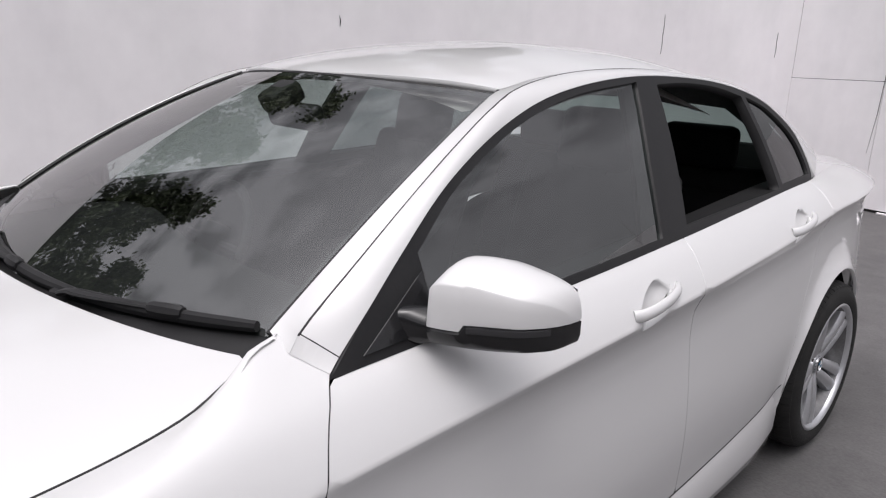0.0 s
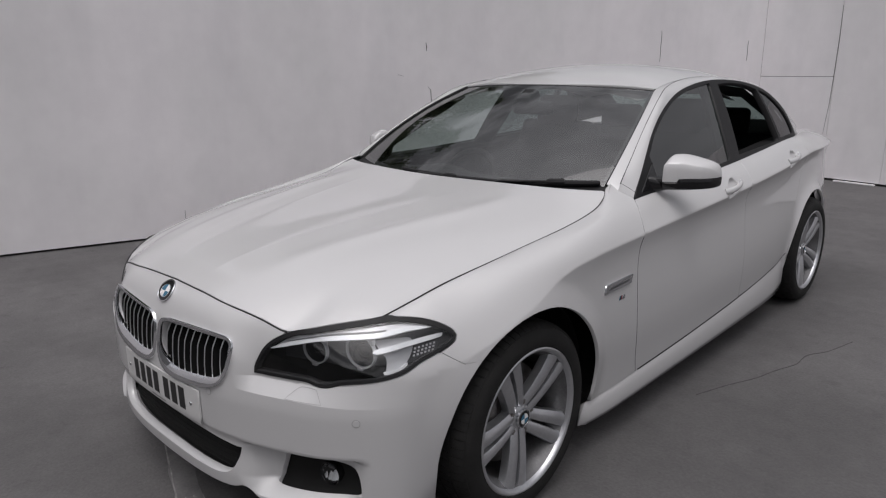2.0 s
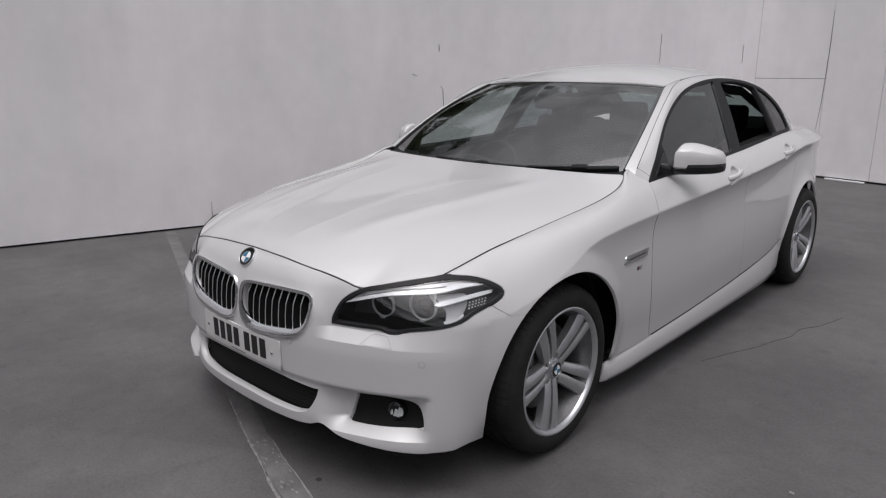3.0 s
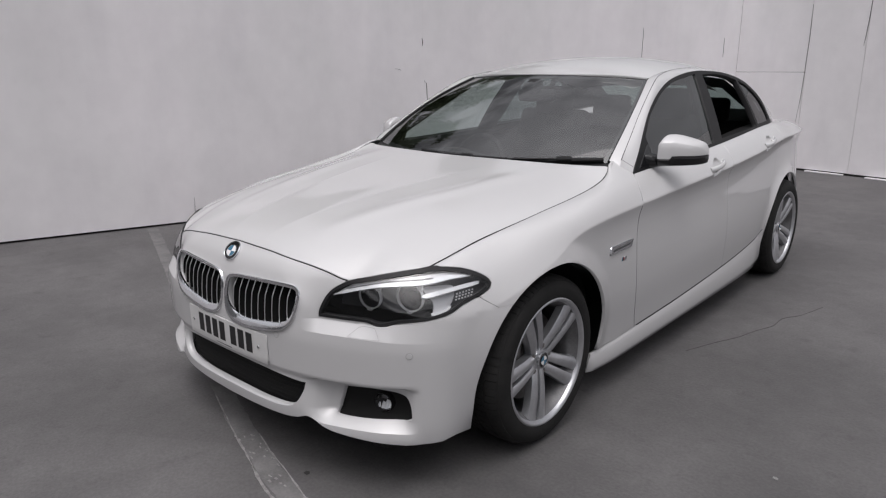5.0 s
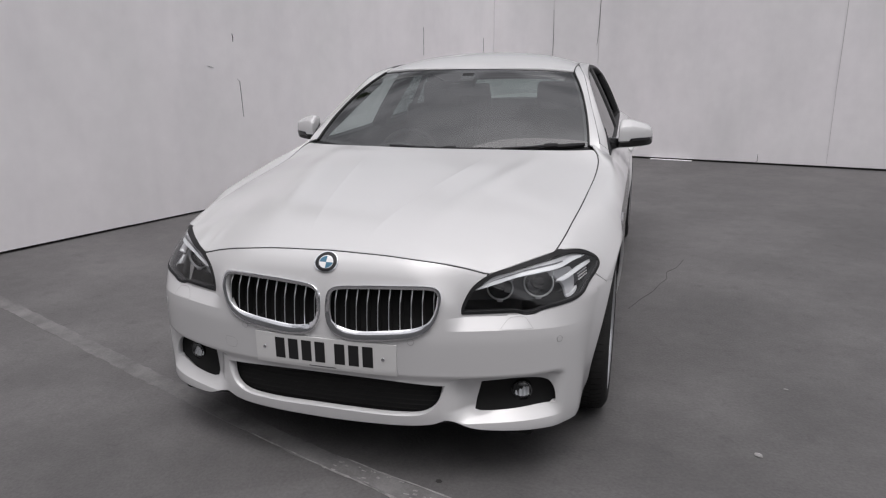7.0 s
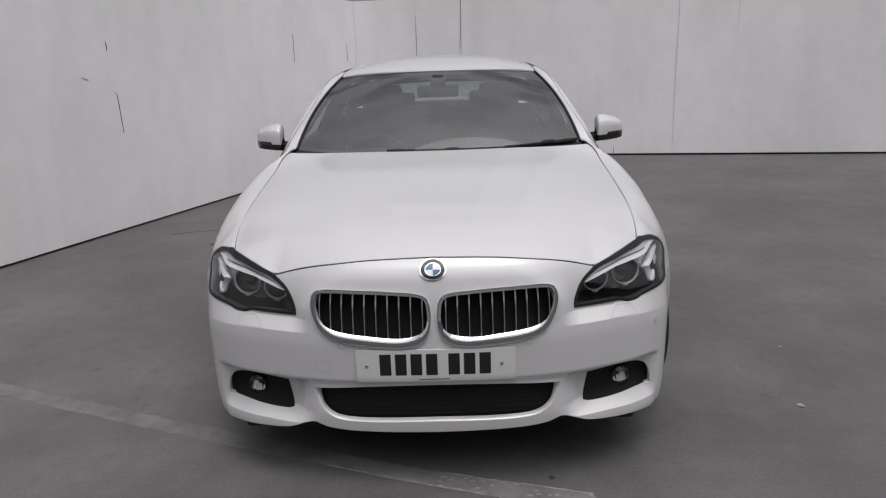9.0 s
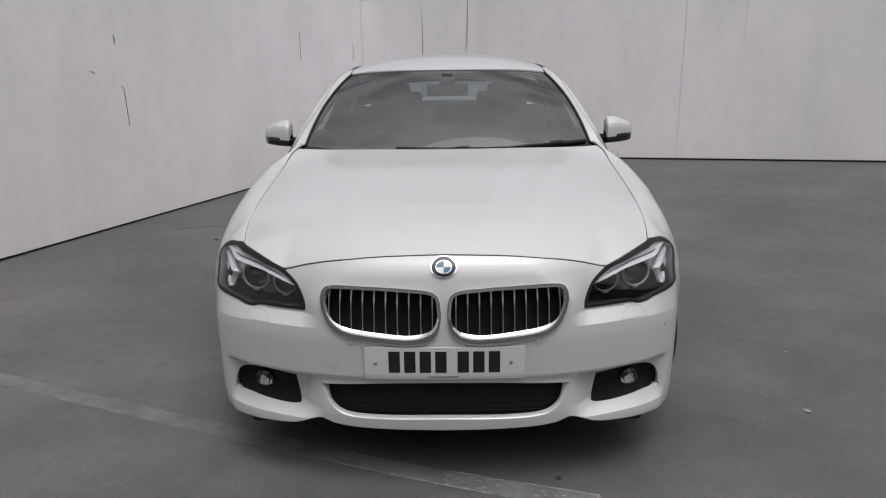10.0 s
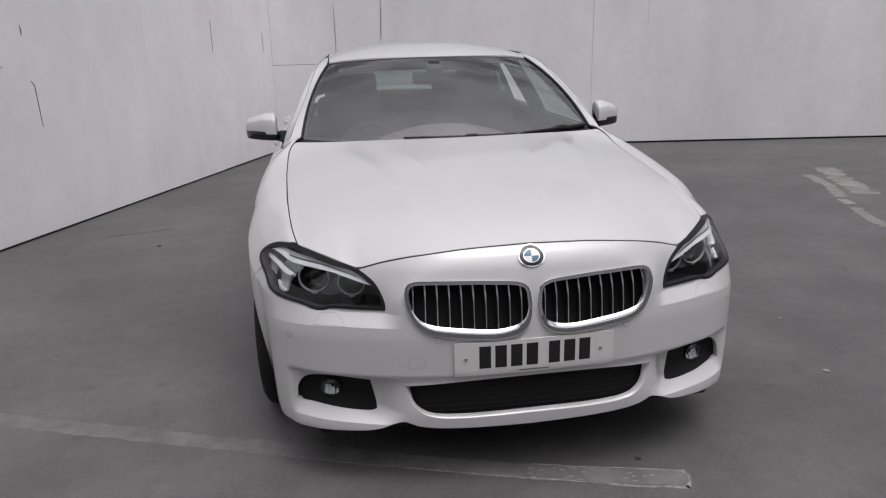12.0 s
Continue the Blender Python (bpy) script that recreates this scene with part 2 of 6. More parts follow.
def triangulate(outline, holes, step, rows=(), extra=None):
    from mathutils import geometry
    loops = [outline, *holes]
    pts, edges = [], []
    for lp in loops:
        k = len(pts)
        pts += [tuple(p) for p in lp]
        edges += [(k + i, k + (i + 1) % len(lp)) for i in range(len(lp))]
    rim = np.array(pts)
    lo, hi = outline.min(0), outline.max(0)
    gx, gy = np.meshgrid(np.arange(lo[0] + step / 2, hi[0], step), np.arange(lo[1] + step / 2, hi[1], step))
    g = np.stack([gx.ravel(), gy.ravel()], 1)
    if len(rows):
        g = g[(g[:, 1] < min(rows) - 0.3 * step) | (g[:, 1] > max(rows) + 0.3 * step)]
        g = np.concatenate([g] + [np.stack([np.arange(lo[0] + step / 2, hi[0], step), np.full(len(np.arange(lo[0] + step / 2, hi[0], step)), r)], 1) for r in rows])
    if extra is not None:
        near = np.full(len(g), 9.0)
        for k in range(0, len(extra), 200):
            near = np.minimum(near, np.linalg.norm(g[:, None] - extra[None, k:k + 200], axis=2).min(1))
        g = np.concatenate([g[near > 0.7 * step], extra])
    g = g[inside(outline, g)]
    for hl in holes:
        g = g[~inside(hl, g)] if len(g) else g
    if len(g):
        d = np.full(len(g), 9.0)
        for k in range(0, len(rim), 200):
            d = np.minimum(d, np.linalg.norm(g[:, None] - rim[None, k:k + 200], axis=2).min(1))
        g = g[d > (0.5 * step if not len(rows) and extra is None else 0.3 * step)]
    pts += [tuple(p) for p in g]
    v, _, f, *_ = geometry.delaunay_2d_cdt([Vector(p) for p in pts], edges, [], 0, 1e-6)
    v = np.array([tuple(p) for p in v])
    cen = np.array([v[list(t)].mean(0) for t in f])
    keep = inside(outline, cen)
    for hl in holes:
        keep &= ~inside(hl, cen)
    f = [tuple(t) for t, k in zip(f, keep) if k]
    return v, f


def sheet(name, outline, fn, mat, parent, holes=(), step=0.03, rim=0.012, out=(0, 0, 1), side=1, lift=0.0, label="", rows=(), extra=None):
    """A panel: the region of a master surface inside outline, less its holes, with its edges turned in by rim."""
    v, f = triangulate(np.asarray(outline, float), [np.asarray(h, float) for h in holes], step, rows, extra)
    e = 1e-4
    p = fn(v)
    n = np.cross(fn(v + [e, 0]) - fn(v - [e, 0]), fn(v + [0, e]) - fn(v - [0, e]))
    n /= np.linalg.norm(n, axis=1)[:, None] + 1e-12
    if (n @ np.array(out, float)).sum() < 0:
        n = -n
    tri = np.array(f)
    g = np.cross(p[tri[:, 1]] - p[tri[:, 0]], p[tri[:, 2]] - p[tri[:, 0]])
    g *= np.where((g * n[tri].sum(1)).sum(1) < 0, -1, 1)[:, None]
    gv = np.zeros_like(p)
    for k in range(3):
        np.add.at(gv, tri[:, k], g)
    gv /= np.linalg.norm(gv, axis=1)[:, None] + 1e-12
    n = np.where((n * gv).sum(1)[:, None] < 0.6, gv, n)
    p = p + n * lift
    g = np.cross(p[tri[:, 1]] - p[tri[:, 0]], p[tri[:, 2]] - p[tri[:, 0]])
    bad = (g * n[tri[:, 0]]).sum(1) < 0
    tri[bad] = tri[bad][:, ::-1]
    verts, norms, faces = list(p), list(n), [tuple(t) for t in tri.tolist()]
    if rim:
        seen = {}
        for a, b, c in faces:
            for i, j in ((a, b), (b, c), (c, a)):
                seen[(i, j)] = seen.get((i, j), 0) + 1
        edge = [(i, j) for (i, j) in seen if (j, i) not in seen]
        wall, acc = {}, {}
        for i, j in edge:
            s = np.cross(p[j] - p[i], n[i])
            s /= np.linalg.norm(s) + 1e-12
            for k in (i, j):
                acc[k] = acc.get(k, 0) + s
        for k, s in acc.items():
            s = s / (np.linalg.norm(s) + 1e-12)
            wall[k] = len(verts)
            verts += [p[k], p[k] - n[k] * rim]
            norms += [(s + n[k]) / np.linalg.norm(s + n[k] + 1e-9), s]
        faces += [(wall[j], wall[i], wall[i] + 1, wall[j] + 1) for i, j in edge]
    verts, norms = np.array(verts), np.array(norms)
    if side < 0:
        verts, norms, faces = verts * [-1, 1, 1], norms * [-1, 1, 1], [t[::-1] for t in faces]
    return link(name, verts, faces, mat, parent, label, norms)


def tube(name, line, radius, mat, parent, sides=8, label="", closed=False, flat=1.0, up=(0, 0, 1)):
    """A rod along a line; flat squashes its section along the up direction."""
    line = np.asarray(line, float)
    n = len(line)
    d = np.roll(line, -1, 0) - np.roll(line, 1, 0) if closed else np.gradient(line, axis=0)
    d /= np.linalg.norm(d, axis=1)[:, None] + 1e-12
    u = np.array(up, float)
    a = np.cross(d, u)
    a /= np.linalg.norm(a, axis=1)[:, None] + 1e-12
    b = np.cross(a, d)
    rad = radius(np.linspace(0, 1, n)) if callable(radius) else np.full(n, radius)
    verts = []
    for i in range(n):
        for k in range(sides):
            q = 2 * math.pi * k / sides
            verts.append(line[i] + rad[i] * (math.cos(q) * a[i] + math.sin(q) * flat * b[i]))
    faces = []
    for i in range(n if closed else n - 1):
        j = (i + 1) % n
        for k in range(sides):
            m = (k + 1) % sides
            faces.append((i * sides + k, i * sides + m, j * sides + m, j * sides + k))
    if not closed:
        faces += [tuple(range(sides))[::-1], tuple((n - 1) * sides + k for k in range(sides))]
    bm = bmesh.new()
    vs = [bm.verts.new(v) for v in verts]
    for f in faces:
        bm.faces.new([vs[i] for i in f])
    return part(name, bm, mat, parent, label)


def lathe(name, profile, mat, parent, axis_y=False, turns=64, centre=(0, 0, 0), label=""):
    """A ring turned round the x axis from (x, radius) points."""
    bm = bmesh.new()
    rows = []
    for i in range(turns):
        q = 2 * math.pi * i / turns
        rows.append([bm.verts.new((centre[0] + x, centre[1] + r * math.sin(q), centre[2] + r * math.cos(q))) for x, r in profile])
    for i in range(turns):
        a, b = rows[i], rows[(i + 1) % turns]
        for k in range(len(profile) - 1):
            bm.faces.new((a[k], a[k + 1], b[k + 1], b[k]))
    return part(name, bm, mat, parent, label)


def block(bm, lo, hi, bevel=0.0, segments=2, m=None):
    r = bmesh.ops.create_cube(bm, size=1.0)
    lo, hi = Vector(lo), Vector(hi)
    vs = r["verts"]
    for v in vs:
        v.co = Vector([(lo[i] + hi[i]) / 2 + v.co[i] * (hi[i] - lo[i]) for i in range(3)])
    if bevel:
        es = list({e for v in vs for e in v.link_edges})
        r2 = bmesh.ops.bevel(bm, geom=es, offset=bevel, segments=segments, affect="EDGES", profile=0.5)
        vs = list({v for f in r2["faces"] for v in f.verts} | {v for v in vs if v.is_valid})
    if m is not None:
        for v in vs:
            v.co = m @ v.co
    return vs

# ---- the place ----
# ---- ground and walls ----
ASPHALT = vary(material("worn_grey_ground", (0.13, 0.127, 0.128), 0.8), (0.077, 0.0742, 0.0752), (0.122, 0.118, 0.119), 0.8, 9.0, rough=(0.6, 0.9), bump=0.25, bump_scale=90.0)
# fine stones and broad stains in the asphalt
_t, _b = ASPHALT.node_tree, ASPHALT.node_tree.nodes["Principled BSDF"]
_src = _b.inputs["Base Color"].links[0].from_socket
for _scale, _lo, _hi, _dark, _light in ((70.0, 0.35, 0.65, 0.88, 1.12), (9.0, 0.30, 0.42, 0.82, 1.0), (1.7, 0.42, 0.60, 0.88, 1.05), (0.28, 0.40, 0.62, 0.92, 1.06)):
    _co = _t.nodes.new("ShaderNodeTexCoord")
    _n = node(ASPHALT, "ShaderNodeTexNoise", Scale=_scale, Detail=6.0, Roughness=0.62)
    _r = _t.nodes.new("ShaderNodeMapRange")
    for _key, _value in (("From Min", _lo), ("From Max", _hi), ("To Min", _dark), ("To Max", _light)):
        _r.inputs[_key].default_value = _value
    _m = _t.nodes.new("ShaderNodeMix")
    _m.data_type, _m.blend_type = "RGBA", "MULTIPLY"
    _m.inputs["Factor"].default_value = 1.0
    _t.links.new(_co.outputs["Object"], _n.inputs["Vector"])
    _t.links.new(_n.outputs["Fac"], _r.inputs["Value"])
    _t.links.new(_src, _m.inputs["A"])
    _t.links.new(_r.outputs["Result"], _m.inputs["B"])
    _src = _m.outputs["Result"]
_t.links.new(_src, _b.inputs["Base Color"])
WALL_PAINT = vary(material("white_painted_board", (0.72, 0.70, 0.71), 0.55), (0.80, 0.785, 0.795), (0.90, 0.89, 0.895), 0.45, 8.0, rough=(0.4, 0.65), bump=0.06, bump_scale=14.0)
_t, _b = WALL_PAINT.node_tree, WALL_PAINT.node_tree.nodes["Principled BSDF"]
_src = _b.inputs["Base Color"].links[0].from_socket
for _scale, _stretch, _lo, _hi, _dark, _light in ((0.8, (1, 1, 0.5), 0.36, 0.64, (0.93, 0.93, 0.935, 1), (1.03, 1.015, 1.03, 1)), (2.6, (1, 1, 0.22), 0.30, 0.52, (0.955, 0.955, 0.96, 1), (1.0, 1.0, 1.0, 1))):
    _co = _t.nodes.new("ShaderNodeTexCoord")
    _mp = node(WALL_PAINT, "ShaderNodeMapping", Scale=_stretch)
    _n = node(WALL_PAINT, "ShaderNodeTexNoise", Scale=_scale, Detail=5.0, Roughness=0.55)
    _r = _t.nodes.new("ShaderNodeValToRGB")
    _r.color_ramp.elements[0].position, _r.color_ramp.elements[0].color = _lo, _dark
    _r.color_ramp.elements[1].position, _r.color_ramp.elements[1].color = _hi, _light
    _m = _t.nodes.new("ShaderNodeMix")
    _m.data_type, _m.blend_type = "RGBA", "MULTIPLY"
    _m.inputs["Factor"].default_value = 1.0
    _t.links.new(_co.outputs["Object"], _mp.inputs["Vector"])
    _t.links.new(_mp.outputs["Vector"], _n.inputs["Vector"])
    _t.links.new(_n.outputs["Fac"], _r.inputs["Fac"])
    _t.links.new(_src, _m.inputs["A"])
    _t.links.new(_r.outputs["Color"], _m.inputs["B"])
    _src = _m.outputs["Result"]
_t.links.new(_src, _b.inputs["Base Color"])
LINE_PAINT = vary(material("worn_white_line", (0.3, 0.3, 0.3), 0.8), (0.12, 0.117, 0.116), (0.34, 0.332, 0.328), 22.0, 9.0, rough=(0.7, 0.9))
LINE_FAINT = vary(material("faded_line", (0.17, 0.167, 0.167), 0.85), (0.085, 0.082, 0.083), (0.185, 0.181, 0.181), 7.0, 9.0, rough=(0.7, 0.9))
PATCH_PAINT = vary(material("scuffed_patch_paint", (0.2, 0.19, 0.185), 0.85), (0.11, 0.105, 0.103), (0.27, 0.255, 0.248), 4.0, 9.0, rough=(0.7, 0.9))
ADDED_WALL_GREY = vary(material("added_wall_grey", (0.2, 0.2, 0.2), 0.7), (0.24, 0.24, 0.24), (0.34, 0.34, 0.34), 0.6, 6.0)
CRACK = material("ground_crack_grey", (0.05, 0.049, 0.049), 0.9)
FAINT_GAP = material("filled_joint_grey", (0.50, 0.49, 0.49), 0.8)
GAP = material("dark_joint", (0.03, 0.028, 0.028), 0.9)

bm = bmesh.new()
block(bm, (-400, -400, -0.3), (400, 400, 0.0))
tagged(part("ground", bm, ASPHALT, None, smooth_shade=False), "worn grey asphalt ground with faint stains and old line marks", "ground", kind="structure")

CORNER = Vector((-1.434, 9.396, 0.0))
WALL_H = 2.45
NORTH = (0.9815, -0.1914, 0)


def wall(name, start, toward, length, joints, label, split=None, mat=None, high=WALL_H):
    """A wall of tall painted boards from the corner outwards; its face is on the car's side."""
    d = Vector(toward).normalized()
    n = Vector((-d.y, d.x, 0)) if (Vector((0, 2, 0)) - start).dot(Vector((-d.y, d.x, 0))) > 0 else Vector((d.y, -d.x, 0))
    m = Matrix(((d.x, n.x, 0, start.x), (d.y, n.y, 0, start.y), (0, 0, 1, 0), (0, 0, 0, 1)))
    bm = bmesh.new()
    block(bm, (-0.2, -0.22, 0), (length, -0.022, high), m=m)
    top = tagged(part(name, bm, GAP, None, smooth_shade=False), label, "wall", kind="structure")
    edges = [0.0, *joints, length]
    for a, b in zip(edges, edges[1:]):
        for z0, z1 in (((0.022 + 0.010 * random.random(), split - 0.003), (split + 0.003, high)) if split and a == 0.0 else (((0.024 if split else 0.016) + 0.008 * random.random(), high),)):
            bm = bmesh.new()
            g = random.choice((0.0012, 0.002, 0.003)) if split else 0.0
            block(bm, (a + (0.001 if split else 0.0002), -0.022, z0), (b - g, random.uniform(-0.003, 0.003) if split else random.uniform(-0.0003, 0.0003), z1), 0.0015 if split else 0.0, 1, m)
            part("board", bm, mat or WALL_PAINT, top, smooth_shade=False)
    return top, m


wall_side, M1 = wall("wall_west", CORNER, (-0.3001, -0.9539, 0), 17.0, (2.02, 5.28, 6.62, 7.78, 10.2, 12.6, 15.0), "white painted board wall with vertical joints and cracks")
wall_back, M2 = wall("wall_north", CORNER, NORTH, 17.0, (1.0, 1.72, 9.6), "white painted board wall with joints and a step crack", 1.33)
# two unseen walls, added; their grey and height set the light on the car
wall_far, M3 = wall("added_wall_south", Vector((-6.4, -7.0, 0)), (0.9735, -0.2288, 0), 22.0, (2.4, 4.8, 7.2, 9.6, 12.0, 14.4, 16.8, 19.2), "unseen plain grey board wall added to close the yard and shape its light", mat=ADDED_WALL_GREY, high=5.6)
wall_open, M4 = wall("added_wall_east", Vector((15.0, 5.6, 0)), (-0.3001, -0.9539, 0), 18.0, (2.4, 4.8, 7.2, 9.6, 12.0, 14.4), "unseen plain grey board wall added to close the yard and shape its light", mat=ADDED_WALL_GREY)


def crack(m, pts, width, parent, name="crack", mat=None):
    """A thin dark crack standing a little proud of a wall, given along the wall and in height."""
    bm = bmesh.new()
    rows = []
    for k, (u, z) in enumerate(pts):
        w = width * random.uniform(0.3, 0.6) / 2
        if k in (0, len(pts) - 1):
            w *= 0.3
        rows.append([bm.verts.new(m @ Vector((u + s * w, h, z))) for s, h in ((-1, 0.0), (-1, 0.0045), (1, 0.0045), (1, 0.0))])
    for a, b in zip(rows, rows[1:]):
        for i in range(3):
            bm.faces.new((a[i], a[i + 1], b[i + 1], b[i]))
    bm.faces.new(rows[0])
    bm.faces.new(rows[-1][::-1])
    return part(name, bm, mat or GAP, parent, smooth_shade=False)


crack(M1, [(1.97, 1.90), (1.965, 1.80), (1.972, 1.70), (1.968, 1.62), (1.975, 1.53)], 0.008, wall_side)
crack(M1, [(0.33, 1.80), (0.335, 1.70), (0.328, 1.62), (0.335, 1.54)], 0.010, wall_side)
crack(M1, [(5.27, 1.28), (5.24, 1.25), (5.235, 1.15), (5.23, 1.02), (5.225, 0.90)], 0.008, wall_side)
crack(M1, [(5.29, 1.72), (5.283, 1.68), (5.287, 1.64)], 0.014, wall_side)
crack(M1, [(7.78, 0.02), (7.782, 0.12), (7.778, 0.24)], 0.006, wall_side)
crack(M2, [(1.72, 3.0), (1.725, 2.4), (1.715, 2.0), (1.70, 1.75), (1.69, 1.66)], 0.012, wall_back)
crack(M2, [(1.0, 2.2), (1.005, 1.8), (0.995, 1.34), (0.985, 1.0), (0.95, 0.6)], 0.009, wall_back)
crack(M2, [(5.75, 2.9), (5.755, 2.3), (5.75, 1.78)], 0.012, wall_back, "faint_joint", FAINT_GAP)
crack(M2, [(4.93, 2.9), (4.935, 2.0), (4.93, 1.1), (4.935, 0.06)], 0.014, wall_back, "faint_joint", FAINT_GAP)
crack(M1, [(5.62, 1.41), (5.58, 1.40), (5.55, 1.39)], 0.012, wall_side)
crack(M2, [(4.07, 0.02), (4.075, 0.08), (4.07, 0.15)], 0.014, wall_back)

# scraps lying along the foot of the back wall
for k, (u, w, h) in enumerate(((1.18, 0.5, 0.018), (1.95, 0.35, 0.014), (2.6, 0.6, 0.010))):
    bm = bmesh.new()
    block(bm, (u, 0.006, 0.0), (u + w, 0.05, h), 0.004, 1, M2)
    tagged(part("board_offcut", bm, WALL_PAINT, None), "thin white board offcut lying at the wall's foot", "offcut", "offcuts at the wall")


def ground_mark(name, pts, width, mat, label, ragged=0.2, thick=0.0015):
    """A worn painted stripe on the ground, with a ragged edge."""
    ln = spline([(*p, 0) for p in pts], 0.04)
    d = np.gradient(ln, axis=0)
    d /= np.linalg.norm(d, axis=1)[:, None]
    n = np.stack([-d[:, 1], d[:, 0], 0 * d[:, 0]], 1)
    bm = bmesh.new()
    rows = []
    for k, (p, q) in enumerate(zip(ln, n)):
        w0, w1 = (width / 2 * (1 - ragged * random.random()) for _ in range(2))
        z = thick
        rows.append([bm.verts.new(p - q * w0), bm.verts.new(p - q * w0 * 0.98 + [0, 0, z]), bm.verts.new(p + q * w1 * 0.98 + [0, 0, z]), bm.verts.new(p + q * w1)])
    for a, b in zip(rows, rows[1:]):
        for i in range(3):
            bm.faces.new((a[i], a[i + 1], b[i + 1], b[i]))
    bm.faces.new(rows[0][::-1])
    bm.faces.new(rows[-1])
    return tagged(part(name, bm, mat, None, smooth_shade=False), label, "ground mark", kind="structure")


ground_mark("line_mark_worn", [(-3.85, 1.58), (-2.8, 1.17), (-1.8, 0.77), (-1.1, 0.49), (-0.44, 0.24)], 0.10, LINE_FAINT, "faded white parking line on the grey ground")
ground_mark("line_mark_end", [(-0.44, 0.235), (-0.1, 0.11), (0.2, 0.015), (0.50, -0.065)], 0.096, LINE_FAINT, "worn white parking line end on the grey ground", 0.2)
# crusts of thicker paint left along the edges and the end of the worn line
ground_mark("line_mark_crust", [(-0.42, 0.185), (-0.1, 0.068), (0.12, -0.005), (0.24, -0.045)], 0.009, LINE_PAINT, "flaking white paint edge of the parking line", 0.9, 0.002)
ground_mark("line_mark_crust", [(0.20, -0.032), (0.30, -0.068), (0.40, -0.096), (0.485, -0.116)], 0.020, LINE_PAINT, "flaking white paint edge of the parking line", 0.8, 0.002)
ground_mark("line_mark_crust", [(0.02, 0.118), (0.16, 0.072), (0.32, 0.030), (0.50, -0.022)], 0.008, LINE_PAINT, "flaking white paint edge of the parking line", 0.9, 0.002)
ground_mark("line_mark_crust", [(0.478, -0.118), (0.503, -0.085), (0.512, -0.05), (0.505, -0.02)], 0.022, LINE_PAINT, "flaking white paint end of the parking line", 0.7, 0.002)
for k in range(26):
    a, b = random.uniform(-0.05, 0.49), random.uniform(-0.036, 0.036)
    u, v = a, 0.07 - 0.255 * a + b
    ground_mark("paint_flake", [(u, v), (u + random.uniform(0.006, 0.02), v - random.uniform(0.0, 0.006))], random.uniform(0.004, 0.012), LINE_PAINT, "small flake of white line paint", 0.6, 0.002)
ground_mark("line_mark_patch", [(5.15, 5.35), (4.95, 4.95), (4.72, 4.45), (4.45, 3.85)], 0.30, PATCH_PAINT, "scuffed pale paint patch on the grey ground", 0.5)
ground_mark("line_mark_patch", [(4.62, 4.95), (4.50, 4.55), (4.30, 4.10), (4.12, 3.80)], 0.16, PATCH_PAINT, "scuffed pale paint patch on the grey ground", 0.6)
ground_mark("line_mark_scrap", [(4.06, 3.70), (4.0, 3.50)], 0.12, LINE_PAINT, "small scrap of white paint on the ground", 0.4)
ground_mark("line_mark_scrap", [(3.92, 3.36), (3.78, 3.05), (3.66, 2.70)], 0.13, PATCH_PAINT, "small scrap of pale paint on the ground", 0.5)
ground_mark("ground_crack", [(0.98, 2.05), (1.05, 2.25), (1.12, 2.42), (1.16, 2.57), (1.21, 2.72), (1.215, 2.87), (1.28, 3.0), (1.34, 3.23)], 0.006, CRACK, "thin dark crack in the ground", 0.8, 0.0015)
ground_mark("ground_crack", [(-2.52, 4.03), (-2.36, 4.09), (-2.22, 4.12), (-2.05, 4.19)], 0.016, CRACK, "thin dark crack in the ground", 0.7, 0.0015)
for k, (u, v, r) in enumerate(((1.485, 0.545, 0.018), (0.39, 0.07, 0.012), (1.68, 1.15, 0.010), (0.55, -0.25, 0.012), (-2.0, 3.6, 0.02))):
    bm = bmesh.new()
    bmesh.ops.create_icosphere(bm, subdivisions=1, radius=r)
    for v3 in bm.verts:
        v3.co = Vector((u + v3.co.x * random.uniform(0.7, 1.3), v + v3.co.y * random.uniform(0.7, 1.3), 0.002 + max(0, v3.co.z) * 0.35))
    tagged(part("grit_chip", bm, LINE_PAINT if k in (0, 2) else GAP, None), "small chip of grit lying on the ground", "grit", "loose grit")

# ---- the car: master surfaces (x across, y back from the nose, z up) ----
W = pc((0.15, 0.70), (0.25, 0.803), (0.35, 0.851), (0.45, 0.882), (0.6, 0.905), (0.83, 0.925), (1.2, 0.932), (2.0, 0.932), (3.0, 0.927), (3.5, 0.912), (3.8, 0.897), (4.1, 0.866), (4.4, 0.806), (4.7, 0.70), (4.9, 0.585))
ZC = pc((0.15, 0.58), (0.5, 0.645), (0.8, 0.745), (1.07, 0.825), (1.6, 0.857), (2.47, 0.894), (3.22, 0.942), (3.73, 0.978), (4.5, 0.972), (4.9, 0.955))
BX = pc((0.3, 0.775), (0.52, 0.842), (0.83, 0.876), (1.2, 0.874), (1.4, 0.862), (1.585, 0.845), (2.18, 0.842), (2.68, 0.832), (3.57, 0.803), (4.0, 0.725), (4.4, 0.645), (4.9, 0.48))
BZ = pc((0.3, 0.745), (0.52, 0.765), (0.83, 0.850), (1.2, 0.918), (1.4, 0.951), (1.585, 0.968), (2.18, 0.990), (2.68, 1.013), (3.6, 1.062), (4.2, 1.050), (4.9, 1.008))
HX = pc((0.30, 0.70), (0.36, 0.729), (0.6, 0.765), (0.9, 0.785), (1.2, 0.798), (1.38, 0.800), (1.45, 0.790), (1.5, 0.768), (1.56, 0.752))
